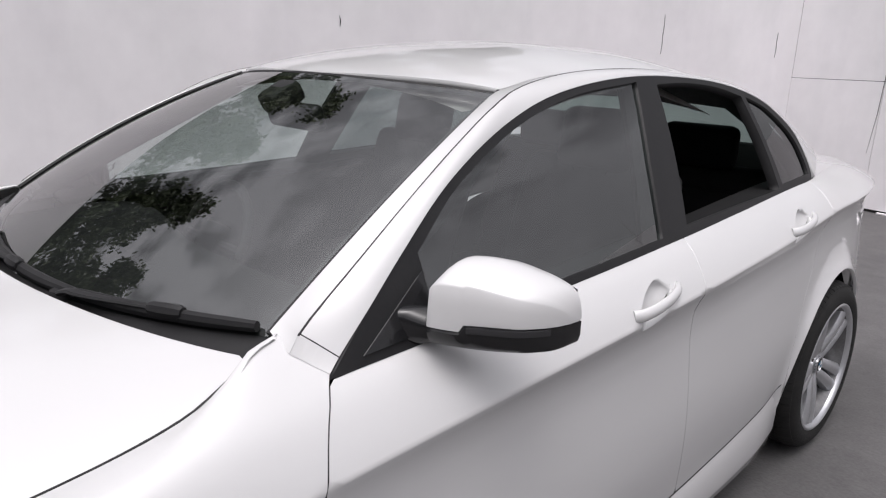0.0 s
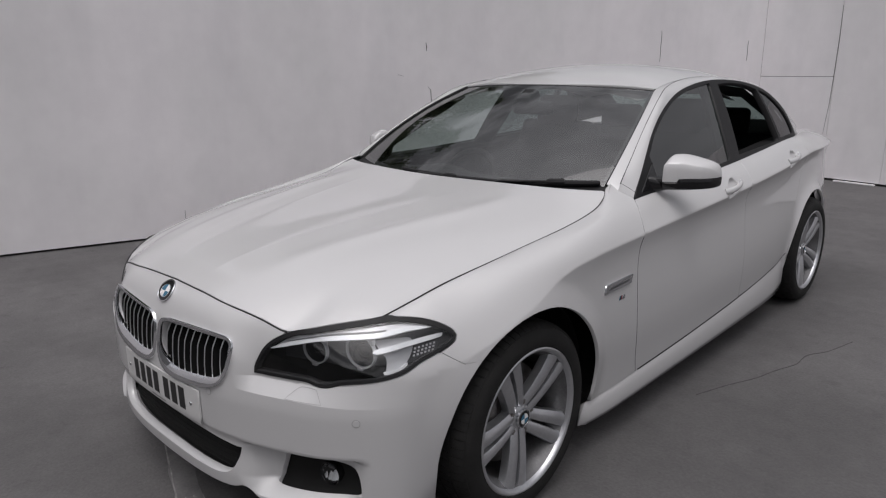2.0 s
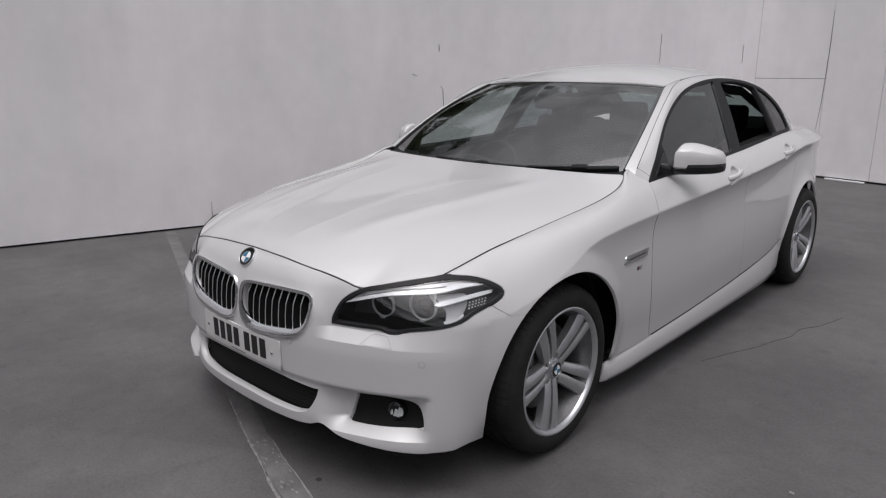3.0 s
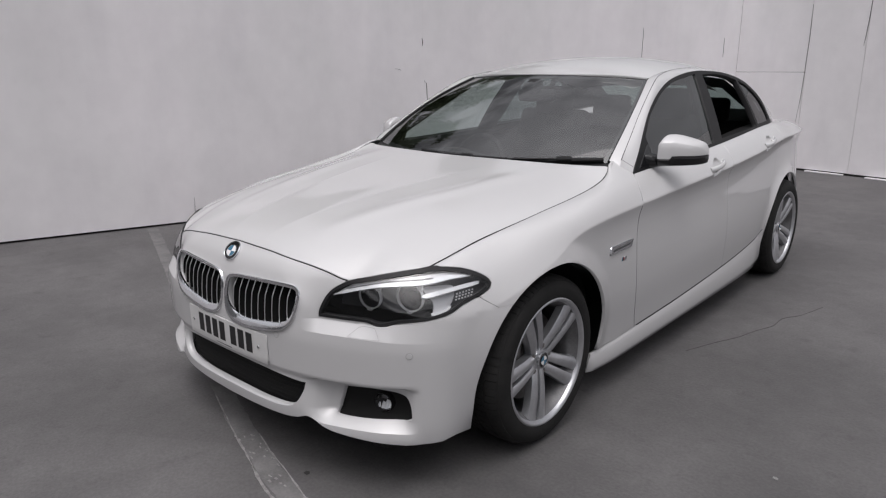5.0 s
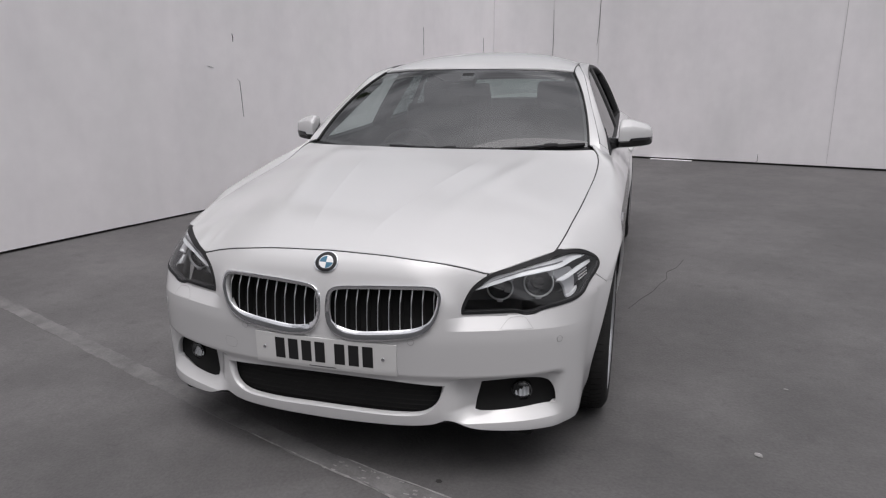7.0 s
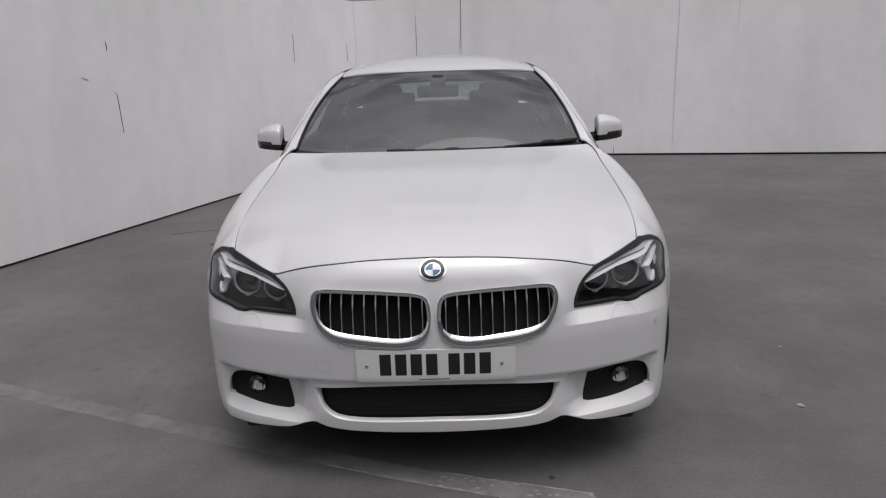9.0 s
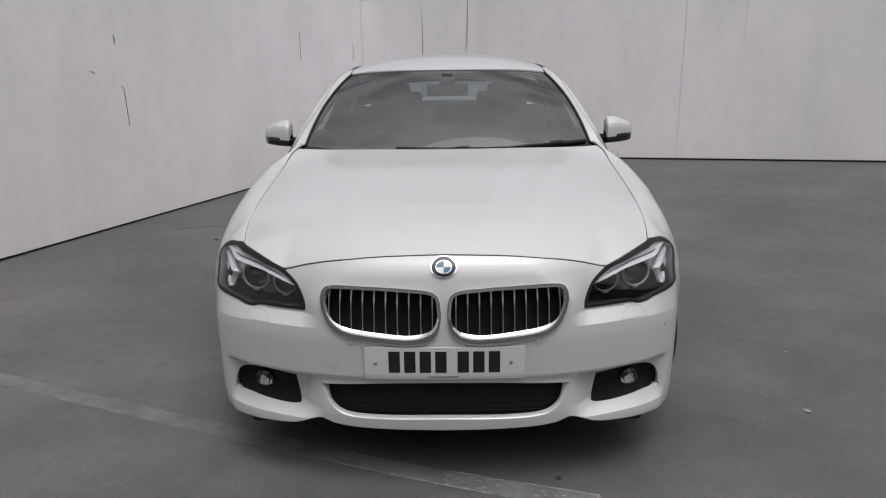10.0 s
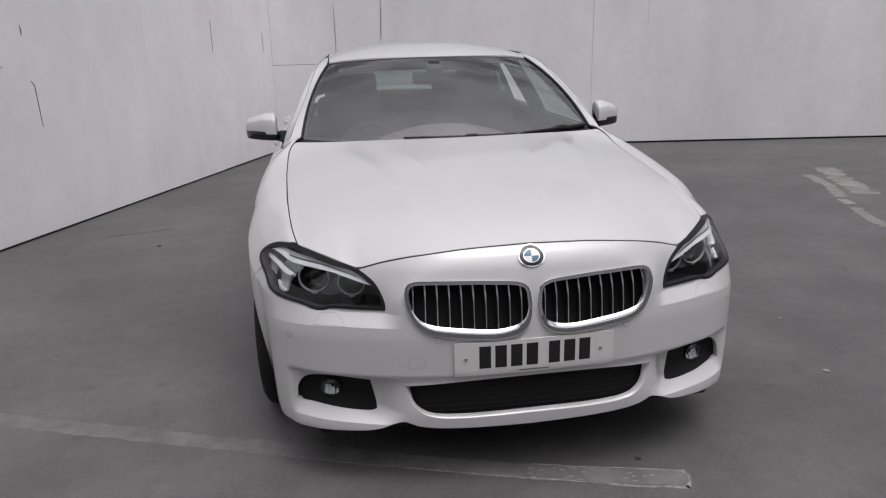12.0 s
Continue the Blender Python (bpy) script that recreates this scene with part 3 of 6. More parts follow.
HZ = pc((0.30, 0.765), (0.36, 0.784), (0.6, 0.842), (0.9, 0.885), (1.2, 0.922), (1.30, 0.938), (1.38, 0.957), (1.45, 0.985), (1.5, 1.006), (1.56, 1.018))
CREASE = pc((-0.60, 0.0), (-0.42, -0.001), (-0.30, -0.007), (-0.18, -0.017), (-0.11, -0.022), (-0.065, -0.021), (-0.03, -0.012), (-0.01, -0.003), (0.0, 0.0), (0.1, 0.0))
LOW = pc((0.15, -0.075), (0.22, -0.06), (0.33, -0.040), (0.42, -0.020), (0.5, -0.008), (0.62, 0.0), (1.2, 0.0))
UNIT = 0.15


def tuck(y):
    """How much of the body's tuck-under is left: less along the doors."""
    return 1 - 0.5 * smooth(1.0, 1.45, y) * smooth(3.6, 3.2, y)


def flare(y, z):
    f = 0
    for yc in (0.832, 3.80):
        r = np.hypot(y - yc, z - 0.335)
        f = f + ((0.016 if yc < 2 else 0.030) * np.exp(-((r - 0.375) / 0.055) ** 2) + (0.005 if yc < 2 else 0.0) * smooth(0.485, 0.430, r)) * smooth(0.15, 0.3, z)
    return f


def side(q):
    """Body side over (y, w): w is metres below the crease, or above it up to the belt (0.15) and the bonnet edge (0.30)."""
    y, w = q[:, 0], q[:, 1]
    cw, cz, bx, bz = W(y), ZC(y), BX(y), BZ(y)
    zl = cz + np.minimum(w, 0)
    amp = 0.45 * smooth(0.85, 1.35, y) + 0.55 * smooth(1.45, 2.2, y)
    lo_x = cw + CREASE(np.minimum(w, 0)) * amp + LOW(zl) * tuck(y) + flare(y, zl)
    t = np.clip(w / UNIT, 0, 1)
    kx, kz = (cw + bx) / 2 + 0.006, (cz + bz) / 2 + 0.021
    up_x = (1 - t) ** 2 * cw + 2 * t * (1 - t) * kx + t * t * bx + flare(y, cz) * (1 - t) ** 2
    up_z = (1 - t) ** 2 * cz + 2 * t * (1 - t) * kz + t * t * bz
    s = np.clip(w / UNIT - 1, 0, 1.3)
    hx, hz = HX(y), HZ(y)
    c = np.clip((hz + 0.004 + 0.03 * smooth(1.3, 1.55, y) - bz) / (bz - kz), 0.3, 2.2)
    mx, mz = bx + (bx - kx) * c, bz + (bz - kz) * c
    f_x = (1 - s) ** 2 * bx + 2 * s * (1 - s) * mx + s * s * hx
    f_z = (1 - s) ** 2 * bz + 2 * s * (1 - s) * mz + s * s * hz
    x = np.where(w < 0, lo_x, np.where(w < UNIT, up_x, f_x))
    z = np.where(w < 0, zl, np.where(w < UNIT, up_z, f_z))
    return np.stack([x, y, z], 1)


def solve_t(a, b, c, z):
    """Where a quadratic curve of heights a, b, c reaches z."""
    p, q, r = a - 2 * b + c, 2 * (b - a), a - z
    p = np.where(np.abs(p) < 1e-6, 1e-6, p)
    d = np.sqrt(np.maximum(q * q - 4 * p * r, 0))
    return (-q + d) / (2 * p)


def side_w(y, z):
    """The w of the body side at height z."""
    y, z = np.broadcast_arrays(np.asarray(y, float), np.asarray(z, float))
    cz, bz = ZC(y), BZ(y)
    kz = (cz + bz) / 2 + 0.021
    t = np.clip(solve_t(cz, kz, bz, z), 0, 1)
    hz = HZ(y)
    mz = bz + (bz - kz) * np.clip((hz + 0.004 + 0.03 * smooth(1.3, 1.55, y) - bz) / (bz - kz), 0.3, 2.2)
    s = np.clip(solve_t(bz, mz, hz, z), 0, 1)
    return np.where(z < cz, z - cz, np.where(z < bz, UNIT * t, UNIT * (1 + s)))


def side_yz(points, step=0.02, closed=True):
    """An outline on the body side from (y, z) corners."""
    p = spline(points, step, closed)
    return np.stack([p[:, 0], side_w(p[:, 0], p[:, 1])], 1)


PLAN = np.array([(0, 0.018), (0.16, 0.021), (0.31, 0.032), (0.45, 0.060), (0.58, 0.105), (0.68, 0.150), (0.765, 0.211), (0.823, 0.275), (0.857, 0.355), (0.882, 0.45), (0.899, 0.55), (0.912, 0.68)])
ARC = np.concatenate([[0], np.cumsum(np.linalg.norm(np.diff(PLAN, axis=0), axis=1))])
_px, _py = pc(*zip(ARC, PLAN[:, 0])), pc(*zip(ARC, PLAN[:, 1]))
_aa = np.arange(-0.4, 1.7, 0.002)
_bell = np.exp(-0.5 * (np.arange(-40, 41) * 0.002 / 0.026) ** 2)
_bell /= _bell.sum()
_sx = np.convolve(np.sign(_aa) * _px(np.abs(_aa)), _bell, "same")
_sy = np.convolve(_py(np.abs(_aa)), _bell, "same")
PX, PY = (lambda a: np.interp(a, _aa, _sx)), (lambda a: np.interp(a, _aa, _sy))
LEAN = pc((0.14, 0.034), (0.20, 0.010), (0.26, 0.004), (0.41, 0.001), (0.52, 0.0), (0.60, 0.008), (0.68, 0.020), (0.74, 0.038), (0.78, 0.062), (0.805, 0.09), (0.83, 0.125))

BAY = pc((0.0, 0.0), (0.40, 0.0), (0.445, 0.012), (0.53, 0.054), (0.62, 0.048), (0.74, 0.041), (0.795, 0.029), (0.835, 0.004), (0.85, 0.0), (1.4, 0.0))


def shelf(a):
    """Height of the crease under the headlights."""
    return 0.572 - 0.012 * smooth(0.55, 0.95, np.abs(a))


def nose(q):
    """Front end over (a, z): a runs along the plan curve from the middle, z is the height."""
    a, z = q[:, 0], q[:, 1]
    s, a = np.sign(a), np.abs(a)
    e = 6e-3
    x, y = PX(a), PY(a)
    tx, ty = PX(a + e) - PX(a - e), PY(a + e) - PY(a - e)
    L = np.hypot(tx, ty)
    nx, ny = -ty / L * smooth(0.0, 0.06, a), tx / L
    d = LEAN(z)
    zk = shelf(a)
    ramp = np.clip((z - zk) / (0.040 + 0.030 * smooth(0.6, 0.9, a)), 0, 1)
    up = smooth(0.64, 0.82, z)
    ledge = smooth(0.41 - 0.18 * up, 0.495 + 0.03 * up, a) * (0.027 * ramp * smooth(1.0, 0.60, a) + 0.05 * smooth(0.62, 0.80, z) * smooth(0.5, 0.85, a))
    lip = BAY(a) * smooth(0.402, 0.384, z) * np.clip((z - 0.237) / 0.040, 0, 1) + 0.009 * smooth(0.26, 0.36, z) * smooth(0.415, 0.385, z) * smooth(0.86, 0.79, a) - 0.010 * smooth(0.43, 0.50, a) * smooth(0.87, 0.80, a) * smooth(0.27, 0.2, z)
    d = d + ledge + lip
    x, y = x + nx * d, y + ny * d
    k = smooth(0.30, 0.52, y)
    sx = side(np.stack([np.maximum(y, 0.2), side_w(np.maximum(y, 0.2), z)], 1))[:, 0]
    x = x * (1 - k) + sx * k
    return np.stack([np.where(s < 0, -x, x), y, z], 1)


def nose_a(x, z):
    """The a at which the front end stands x across at height z."""
    x, z = np.broadcast_arrays(np.asarray(x, float), np.asarray(z, float))
    lo, hi = np.zeros(x.shape), np.full(x.shape, 1.02)
    for _ in range(40):
        mid = (lo + hi) / 2
        up = nose(np.stack([mid.ravel(), z.ravel()], 1))[:, 0].reshape(x.shape) < np.abs(x)
        lo, hi = np.where(up, mid, lo), np.where(up, hi, mid)
    return np.sign(x) * (lo + hi) / 2


def nose_y(y, z):
    """The a at which the front end has come back to y at height z."""
    y, z = np.broadcast_arrays(np.asarray(y, float), np.asarray(z, float))
    lo, hi = np.full(y.shape, 0.2), np.full(y.shape, 1.35)
    for _ in range(40):
        mid = (lo + hi) / 2
        up = nose(np.stack([mid.ravel(), z.ravel()], 1))[:, 1].reshape(y.shape) < y
        lo, hi = np.where(up, mid, lo), np.where(up, hi, mid)
    return (lo + hi) / 2


def nose_xz(points, step=0.015, closed=True):
    p = spline(points, step, closed)
    return np.stack([nose_a(p[:, 0], p[:, 1]), p[:, 1]], 1)


def mirrored(line):
    """A half outline from the middle line and back to it, with its mirror image."""
    line = np.asarray(line, float)
    back = line[::-1] * [-1, 1]
    keep = np.abs(back[:, 0]) > 1e-6
    return np.concatenate([line, back[keep]])


HOOD_MID = pc((0.08, 0.790), (0.105, 0.803), (0.2, 0.848), (0.35, 0.890), (0.6, 0.930), (0.9, 0.966), (1.15, 0.993), (1.33, 1.016))
HEDGE = pc((0.0, 0.70), (0.10, 0.74), (0.18, 0.752), (0.25, 0.765), (0.30, 0.772), (0.36, 0.784), (0.6, 0.842), (0.9, 0.885), (1.2, 0.922), (1.30, 0.938), (1.38, 0.957), (1.45, 0.983), (1.5, 1.002))
HWIDE = pc((0.0, 0.60), (0.2, 0.64), (0.36, 0.729), (0.6, 0.765), (0.9, 0.785), (1.2, 0.798), (1.5, 0.80))


TOP_Z = pc((0.0, 0.806), (0.2, 0.801), (0.35, 0.787), (0.46, 0.767), (0.535, 0.746))
_tx = np.linspace(0, 0.535, 30)
_tp = nose(np.stack([nose_a(_tx, TOP_Z(_tx)), TOP_Z(_tx)], 1))
LIP_X, LIP_Y, LIP_Z = [np.concatenate([_tp[:, k], v]) for k, v in enumerate(([0.557, 0.60, 0.66, 0.70, 0.729, 0.80], [0.179, 0.213, 0.273, 0.319, 0.356, 0.42], [0.7485, 0.7612, 0.7745, 0.7818, 0.786, 0.80]))]


def hood_front(x):
    return np.interp(np.abs(x), LIP_X, LIP_Y)


def hood_lip(x):
    return np.interp(np.abs(x), LIP_X, LIP_Z)


def hood(q):
    x, y = q[:, 0], q[:, 1]
    yf = hood_front(x)
    fit = hood_raw(np.stack([x, yf], 1))[:, 2] - hood_lip(x)
    p = hood_raw(q)
    p[:, 2] -= fit * np.exp(-np.maximum(y - yf, 0) / 0.14) * smooth(0.5, 0.2, y - yf)
    return p


def hood_crease(y):
    return 0.078 + 0.185 * y


def hood_raw(q):
    x, y = q[:, 0], q[:, 1]
    m, e, wd = HOOD_MID(y), HEDGE(y), HWIDE(y)
    u = np.abs(x) / wd
    z = m + (e - m) * (0.35 * u**2 + 0.65 * u**4)
    r1 = 0.30 + 0.22 * smooth(0.1, 1.4, y)
    z = z + 0.007 * np.exp(-((np.abs(x) - r1) / 0.05) ** 2) * smooth(0.15, 0.45, y) * smooth(1.4, 1.0, y)
    # sharp creases fanning out from the badge
    d = np.abs(x) - hood_crease(y)
    z = z + np.where(d > 0, 0.0038 * np.exp(-d / 0.07), 0.0038 * np.exp(d / 0.05)) * smooth(0.12, 0.28, y) * smooth(1.25, 0.85, y)
    return np.stack([x, y, z], 1)


def hood_back(x):
    return 1.312 + 0.31 * np.abs(x) ** 2


ws_b = lambda s: np.stack([0.743 * s, 1.345 + 0.205 * s**2, 0.985 + 0.028 * s**2], 1)
ws_t = lambda s: np.stack([0.585 * s, 2.095 + 0.125 * s**2, 1.388 - 0.024 * s**2], 1)


def screen(q):
    """Windscreen over (s, t): s across (-1..1), t from the cowl (0) to the roof (1)."""
    s, t = q[:, :1], q[:, 1:]
    p = ws_b(s[:, 0]) * (1 - t) + ws_t(s[:, 0]) * t
    k = 4 * t * (1 - t)
    return p + k * np.array([0, -0.012, 0.022]) + k * np.sign(s) * np.array([0.020, 0, 0]) * np.abs(s) ** 3


ROOF_MID = pc((2.0, 1.33), (2.095, 1.388), (2.25, 1.435), (2.5, 1.475), (2.75, 1.493), (3.0, 1.488), (3.25, 1.463), (3.45, 1.414))
DITCH_X = pc((2.0, 0.63), (2.22, 0.585), (2.5, 0.578), (2.9, 0.570), (3.3, 0.555), (3.5, 0.545))
DITCH_Z = pc((2.0, 1.27), (2.22, 1.370), (2.4, 1.402), (2.65, 1.418), (2.9, 1.418), (3.2, 1.397), (3.5, 1.350))


def roof(q):
    x, y = q[:, 0], q[:, 1]
    u = np.abs(x) / DITCH_X(y)
    return np.stack([x, y, ROOF_MID(y) + (DITCH_Z(y) - ROOF_MID(y)) * (0.6 * u**2 + 0.4 * u**4)], 1)


def house(q):
    """Side glass and pillars over (y, z)."""
    y, z = q[:, 0], q[:, 1]
    h = z - BZ(y)
    return np.stack([BX(y) - 0.43 * h - 0.22 * h * h, y, z], 1)


WINDOW = [(1.585, 0.968), (1.585, 0.968), (1.69, 1.055), (1.765, 1.110), (1.933, 1.219), (2.152, 1.315), (2.384, 1.374), (2.718, 1.406), (3.08, 1.395), (3.367, 1.345), (3.53, 1.270), (3.618, 1.196), (3.655, 1.115), (3.652, 1.075), (3.630, 1.063), (3.630, 1.063), (3.1, 1.037), (2.68, 1.013), (2.18, 0.990)]

car = new("car")
car.location, car.scale = (0, 0.005, 0), (1, 1, 0.994)
tagged(car, "white four-door saloon car with dark windows, parked on the grey ground", "car")
ARCH_F, ARCH_R = (0.836, 0.325, 0.404), (3.780, 0.325, 0.404)


def arch(c, lo, n=40):
    """The wheel arch from its front foot to its back foot, as (y, z), down to height lo."""
    q0 = math.acos(min(1, max(-1, (lo - c[1]) / c[2])))
    return [(c[0] - c[2] * math.sin(q), c[1] + c[2] * math.cos(q)) for q in np.linspace(q0, -q0, n)]


def on_side(yz):
    yz = np.asarray(yz, float)
    return np.stack([yz[:, 0], side_w(yz[:, 0], yz[:, 1])], 1)


def line(a, b, step=0.025):
    a, b = np.array(a, float), np.array(b, float)
    n = max(1, int(np.linalg.norm(b - a) / step))
    return [tuple(a + (b - a) * k / n) for k in range(n)]


SILL = pc((1.2, 0.235), (1.3, 0.247), (2.06, 0.273), (3.22, 0.362), (3.37, 0.405), (3.5, 0.44))
G = 0.0016  # half of a shut line
SEAM_Z = 0.640
BELT = UNIT - 0.002

# headlight outline on the front end, as (across, height), then by depth at the tip
lamp_pts = [(nose_a(0.464, 0.622), 0.622), (nose_a(0.464, 0.622), 0.622), (nose_a(0.467, 0.652), 0.652), (nose_a(0.495, 0.708), 0.708), (nose_a(0.549, 0.746), 0.746), (nose_a(0.60, 0.759), 0.759), (nose_a(0.66, 0.772), 0.772), (nose_y(0.357, 0.787), 0.787), (nose_y(0.42, 0.782), 0.782), (nose_y(0.475, 0.764), 0.764), (nose_y(0.514, 0.735), 0.735), (nose_y(0.510, 0.713), 0.713), (nose_y(0.47, 0.693), 0.693), (nose_y(0.40, 0.671), 0.671), (nose_y(0.33, 0.646), 0.646), (nose_a(0.73, 0.628), 0.628), (nose_a(0.69, 0.616), 0.616), (nose_a(0.655, 0.615), 0.615), (nose_a(0.63, 0.622), 0.622), (nose_a(0.56, 0.622), 0.622)]
lamp_pts = [(float(a), z) for a, z in lamp_pts]
lamp_outline = spline(lamp_pts, 0.012, True)


def grown(loop_pts, d):
    """A closed outline moved outwards by d."""
    p = np.asarray(loop_pts, float)
    t = np.roll(p, -1, 0) - np.roll(p, 1, 0)
    n = np.stack([t[:, 1], -t[:, 0]], 1)
    n /= np.linalg.norm(n, axis=1)[:, None] + 1e-12
    area = (p[:, 0] * np.roll(p[:, 1], -1) - np.roll(p[:, 0], -1) * p[:, 1]).sum()
    return p + n * d * (1 if area > 0 else -1)


# bonnet
xs = np.linspace(0, 0.727, 40)
half = [(x, hood_front(x) + 0.004) for x in xs]
half += [(HX(y) - 0.002, y) for y in np.linspace(0.375, 1.488, 50)]
half += [(x, hood_back(x)) for x in np.linspace(0.755, 0, 34)]
crease_pts = np.array([(sg * (hood_crease(y) + d), y) for y in np.arange(0.14, 1.24, 0.014) for d in (-0.016, -0.005, -0.0008, 0.0008, 0.005, 0.016) for sg in (-1, 1)])
sheet("bonnet", mirrored(half), hood, PAINT, car, step=0.022, rim=0.014, extra=crease_pts)

# front bumper skin with its openings
kidney = nose_xz([(0.033, 0.694), (0.135, 0.708), (0.26, 0.714), (0.355, 0.715), (0.391, 0.702), (0.399, 0.668), (0.388, 0.620), (0.362, 0.578), (0.312, 0.551), (0.21, 0.534), (0.117, 0.526), (0.052, 0.540), (0.020, 0.577), (0.013, 0.640)])
intake_half = spline([(0.0, 0.387), (0.2, 0.384), (0.415, 0.372), (0.415, 0.372), (0.405, 0.335), (0.375, 0.288), (0.32, 0.262), (0.2, 0.255), (0.0, 0.256)], 0.015)
intake = mirrored(np.stack([nose_a(intake_half[:, 0], intake_half[:, 1]), intake_half[:, 1]], 1))
fog_xz = [(0.521, 0.364), (0.521, 0.364), (0.62, 0.373), (0.685, 0.371), (0.725, 0.364), (0.748, 0.349), (0.762, 0.318), (0.765, 0.278), (0.764, 0.278), (0.64, 0.268), (0.52, 0.266), (0.505, 0.284)]
fog = nose_xz(fog_xz)
top = [(float(nose_a(x, TOP_Z(x))), float(TOP_Z(x))) for x in np.linspace(0, 0.535, 9)]
top = [tuple(p) for p in spline([(float(a), z) for a, z in top], 0.02)]
inner = grown(lamp_outline, 0.003)
k0 = int(np.argmin(np.hypot(inner[:, 0] - top[-1][0], inner[:, 1] - 0.742)))
tip = int(np.argmin(np.hypot(inner[:, 0] - nose_y(0.455, 0.688), inner[:, 1] - 0.688)))
seq = [inner[(k0 - j) % len(inner)] for j in range(len(inner))]
stop = next(j for j in range(len(seq)) if (k0 - j) % len(inner) == tip)
under = [tuple(p) for p in seq[:stop + 1]]
arch_front = [(y, z) for y, z in arch(ARCH_F, 0.17) if y < ARCH_F[0]]
foot = lambda z: (ARCH_F[0] - math.sqrt(ARCH_F[2] ** 2 - (z - ARCH_F[1]) ** 2), z)
arch_front = [foot(SEAM_Z - 0.004)] + [(y, z) for y, z in arch_front if z < SEAM_Z - 0.012][::-1]
rear_edge = [(float(nose_y(y + 0.012 * smooth(0.62, 0.45, z), z)), z) for y, z in arch_front]
seam = line((float(nose_y(0.462, 0.684)), 0.684), (float(nose_y(0.52, 0.640)), 0.640)) + line((float(nose_y(0.52, 0.640)), 0.640), rear_edge[0])
bottom_xz = [(0.86, 0.188), (0.76, 0.196), (0.62, 0.206), (0.52, 0.218), (0.455, 0.240), (0.415, 0.247), (0.38, 0.233), (0.30, 0.222), (0.15, 0.216), (0.0, 0.214)]
bl = spline(bottom_xz, 0.02)
bottom = [(float(nose_a(x, z)), z) for x, z in bl]
bottom[-1] = (0.0, bottom[-1][1])
half = top + under + seam + rear_edge + bottom
half[0] = (0.0, half[0][1])
crease_pts = np.array([(s * a, shelf(a) + d) for a in np.arange(0.43, 1.0, 0.008) for d in (-0.004, -0.0005, 0.0005, 0.005, 0.039, 0.041) for s in (-1, 1)] + [(s * a, z) for a in np.arange(0.45, 0.86, 0.008) for z in (0.233, 0.2365, 0.2375, 0.241) for s in (-1, 1)])
bumper = sheet("front_bumper", mirrored(half), nose, PAINT, car, [kidney, kidney * [-1, 1], intake, fog, fog * [-1, 1]], 0.012, 0.03, (0, -1, 0), extra=crease_pts)

# wings, doors and quarters on each side
gap_f = spline([(1.580, 0.962), (1.540, 0.90), (1.508, 0.80), (1.502, 0.68), (1.514, 0.53), (1.545, 0.36), (1.572, 0.262)], 0.025)
gap_m = spline([(2.668, 1.006), (2.640, 0.93), (2.622, 0.85), (2.622, 0.70), (2.632, 0.50), (2.655, 0.33)], 0.025)
gap_r = spline([(3.60, 1.055), (3.57, 0.96), (3.53, 0.86), (3.485, 0.76), (3.425, 0.66), (3.385, 0.53), (3.375, 0.42)], 0.025)
CREASE_ROWS = (-0.085, -0.055, -0.035, -0.018, -0.006, 0.0, 0.006, 0.018)


def oval(cy, cz, ry, rz, n=36):
    return on_side([(cy + ry * math.sin(q), cz + 0.035 * math.sin(q) * ry / 0.1 + rz * math.cos(q)) for q in np.linspace(0, 2 * math.pi, n, endpoint=False)])


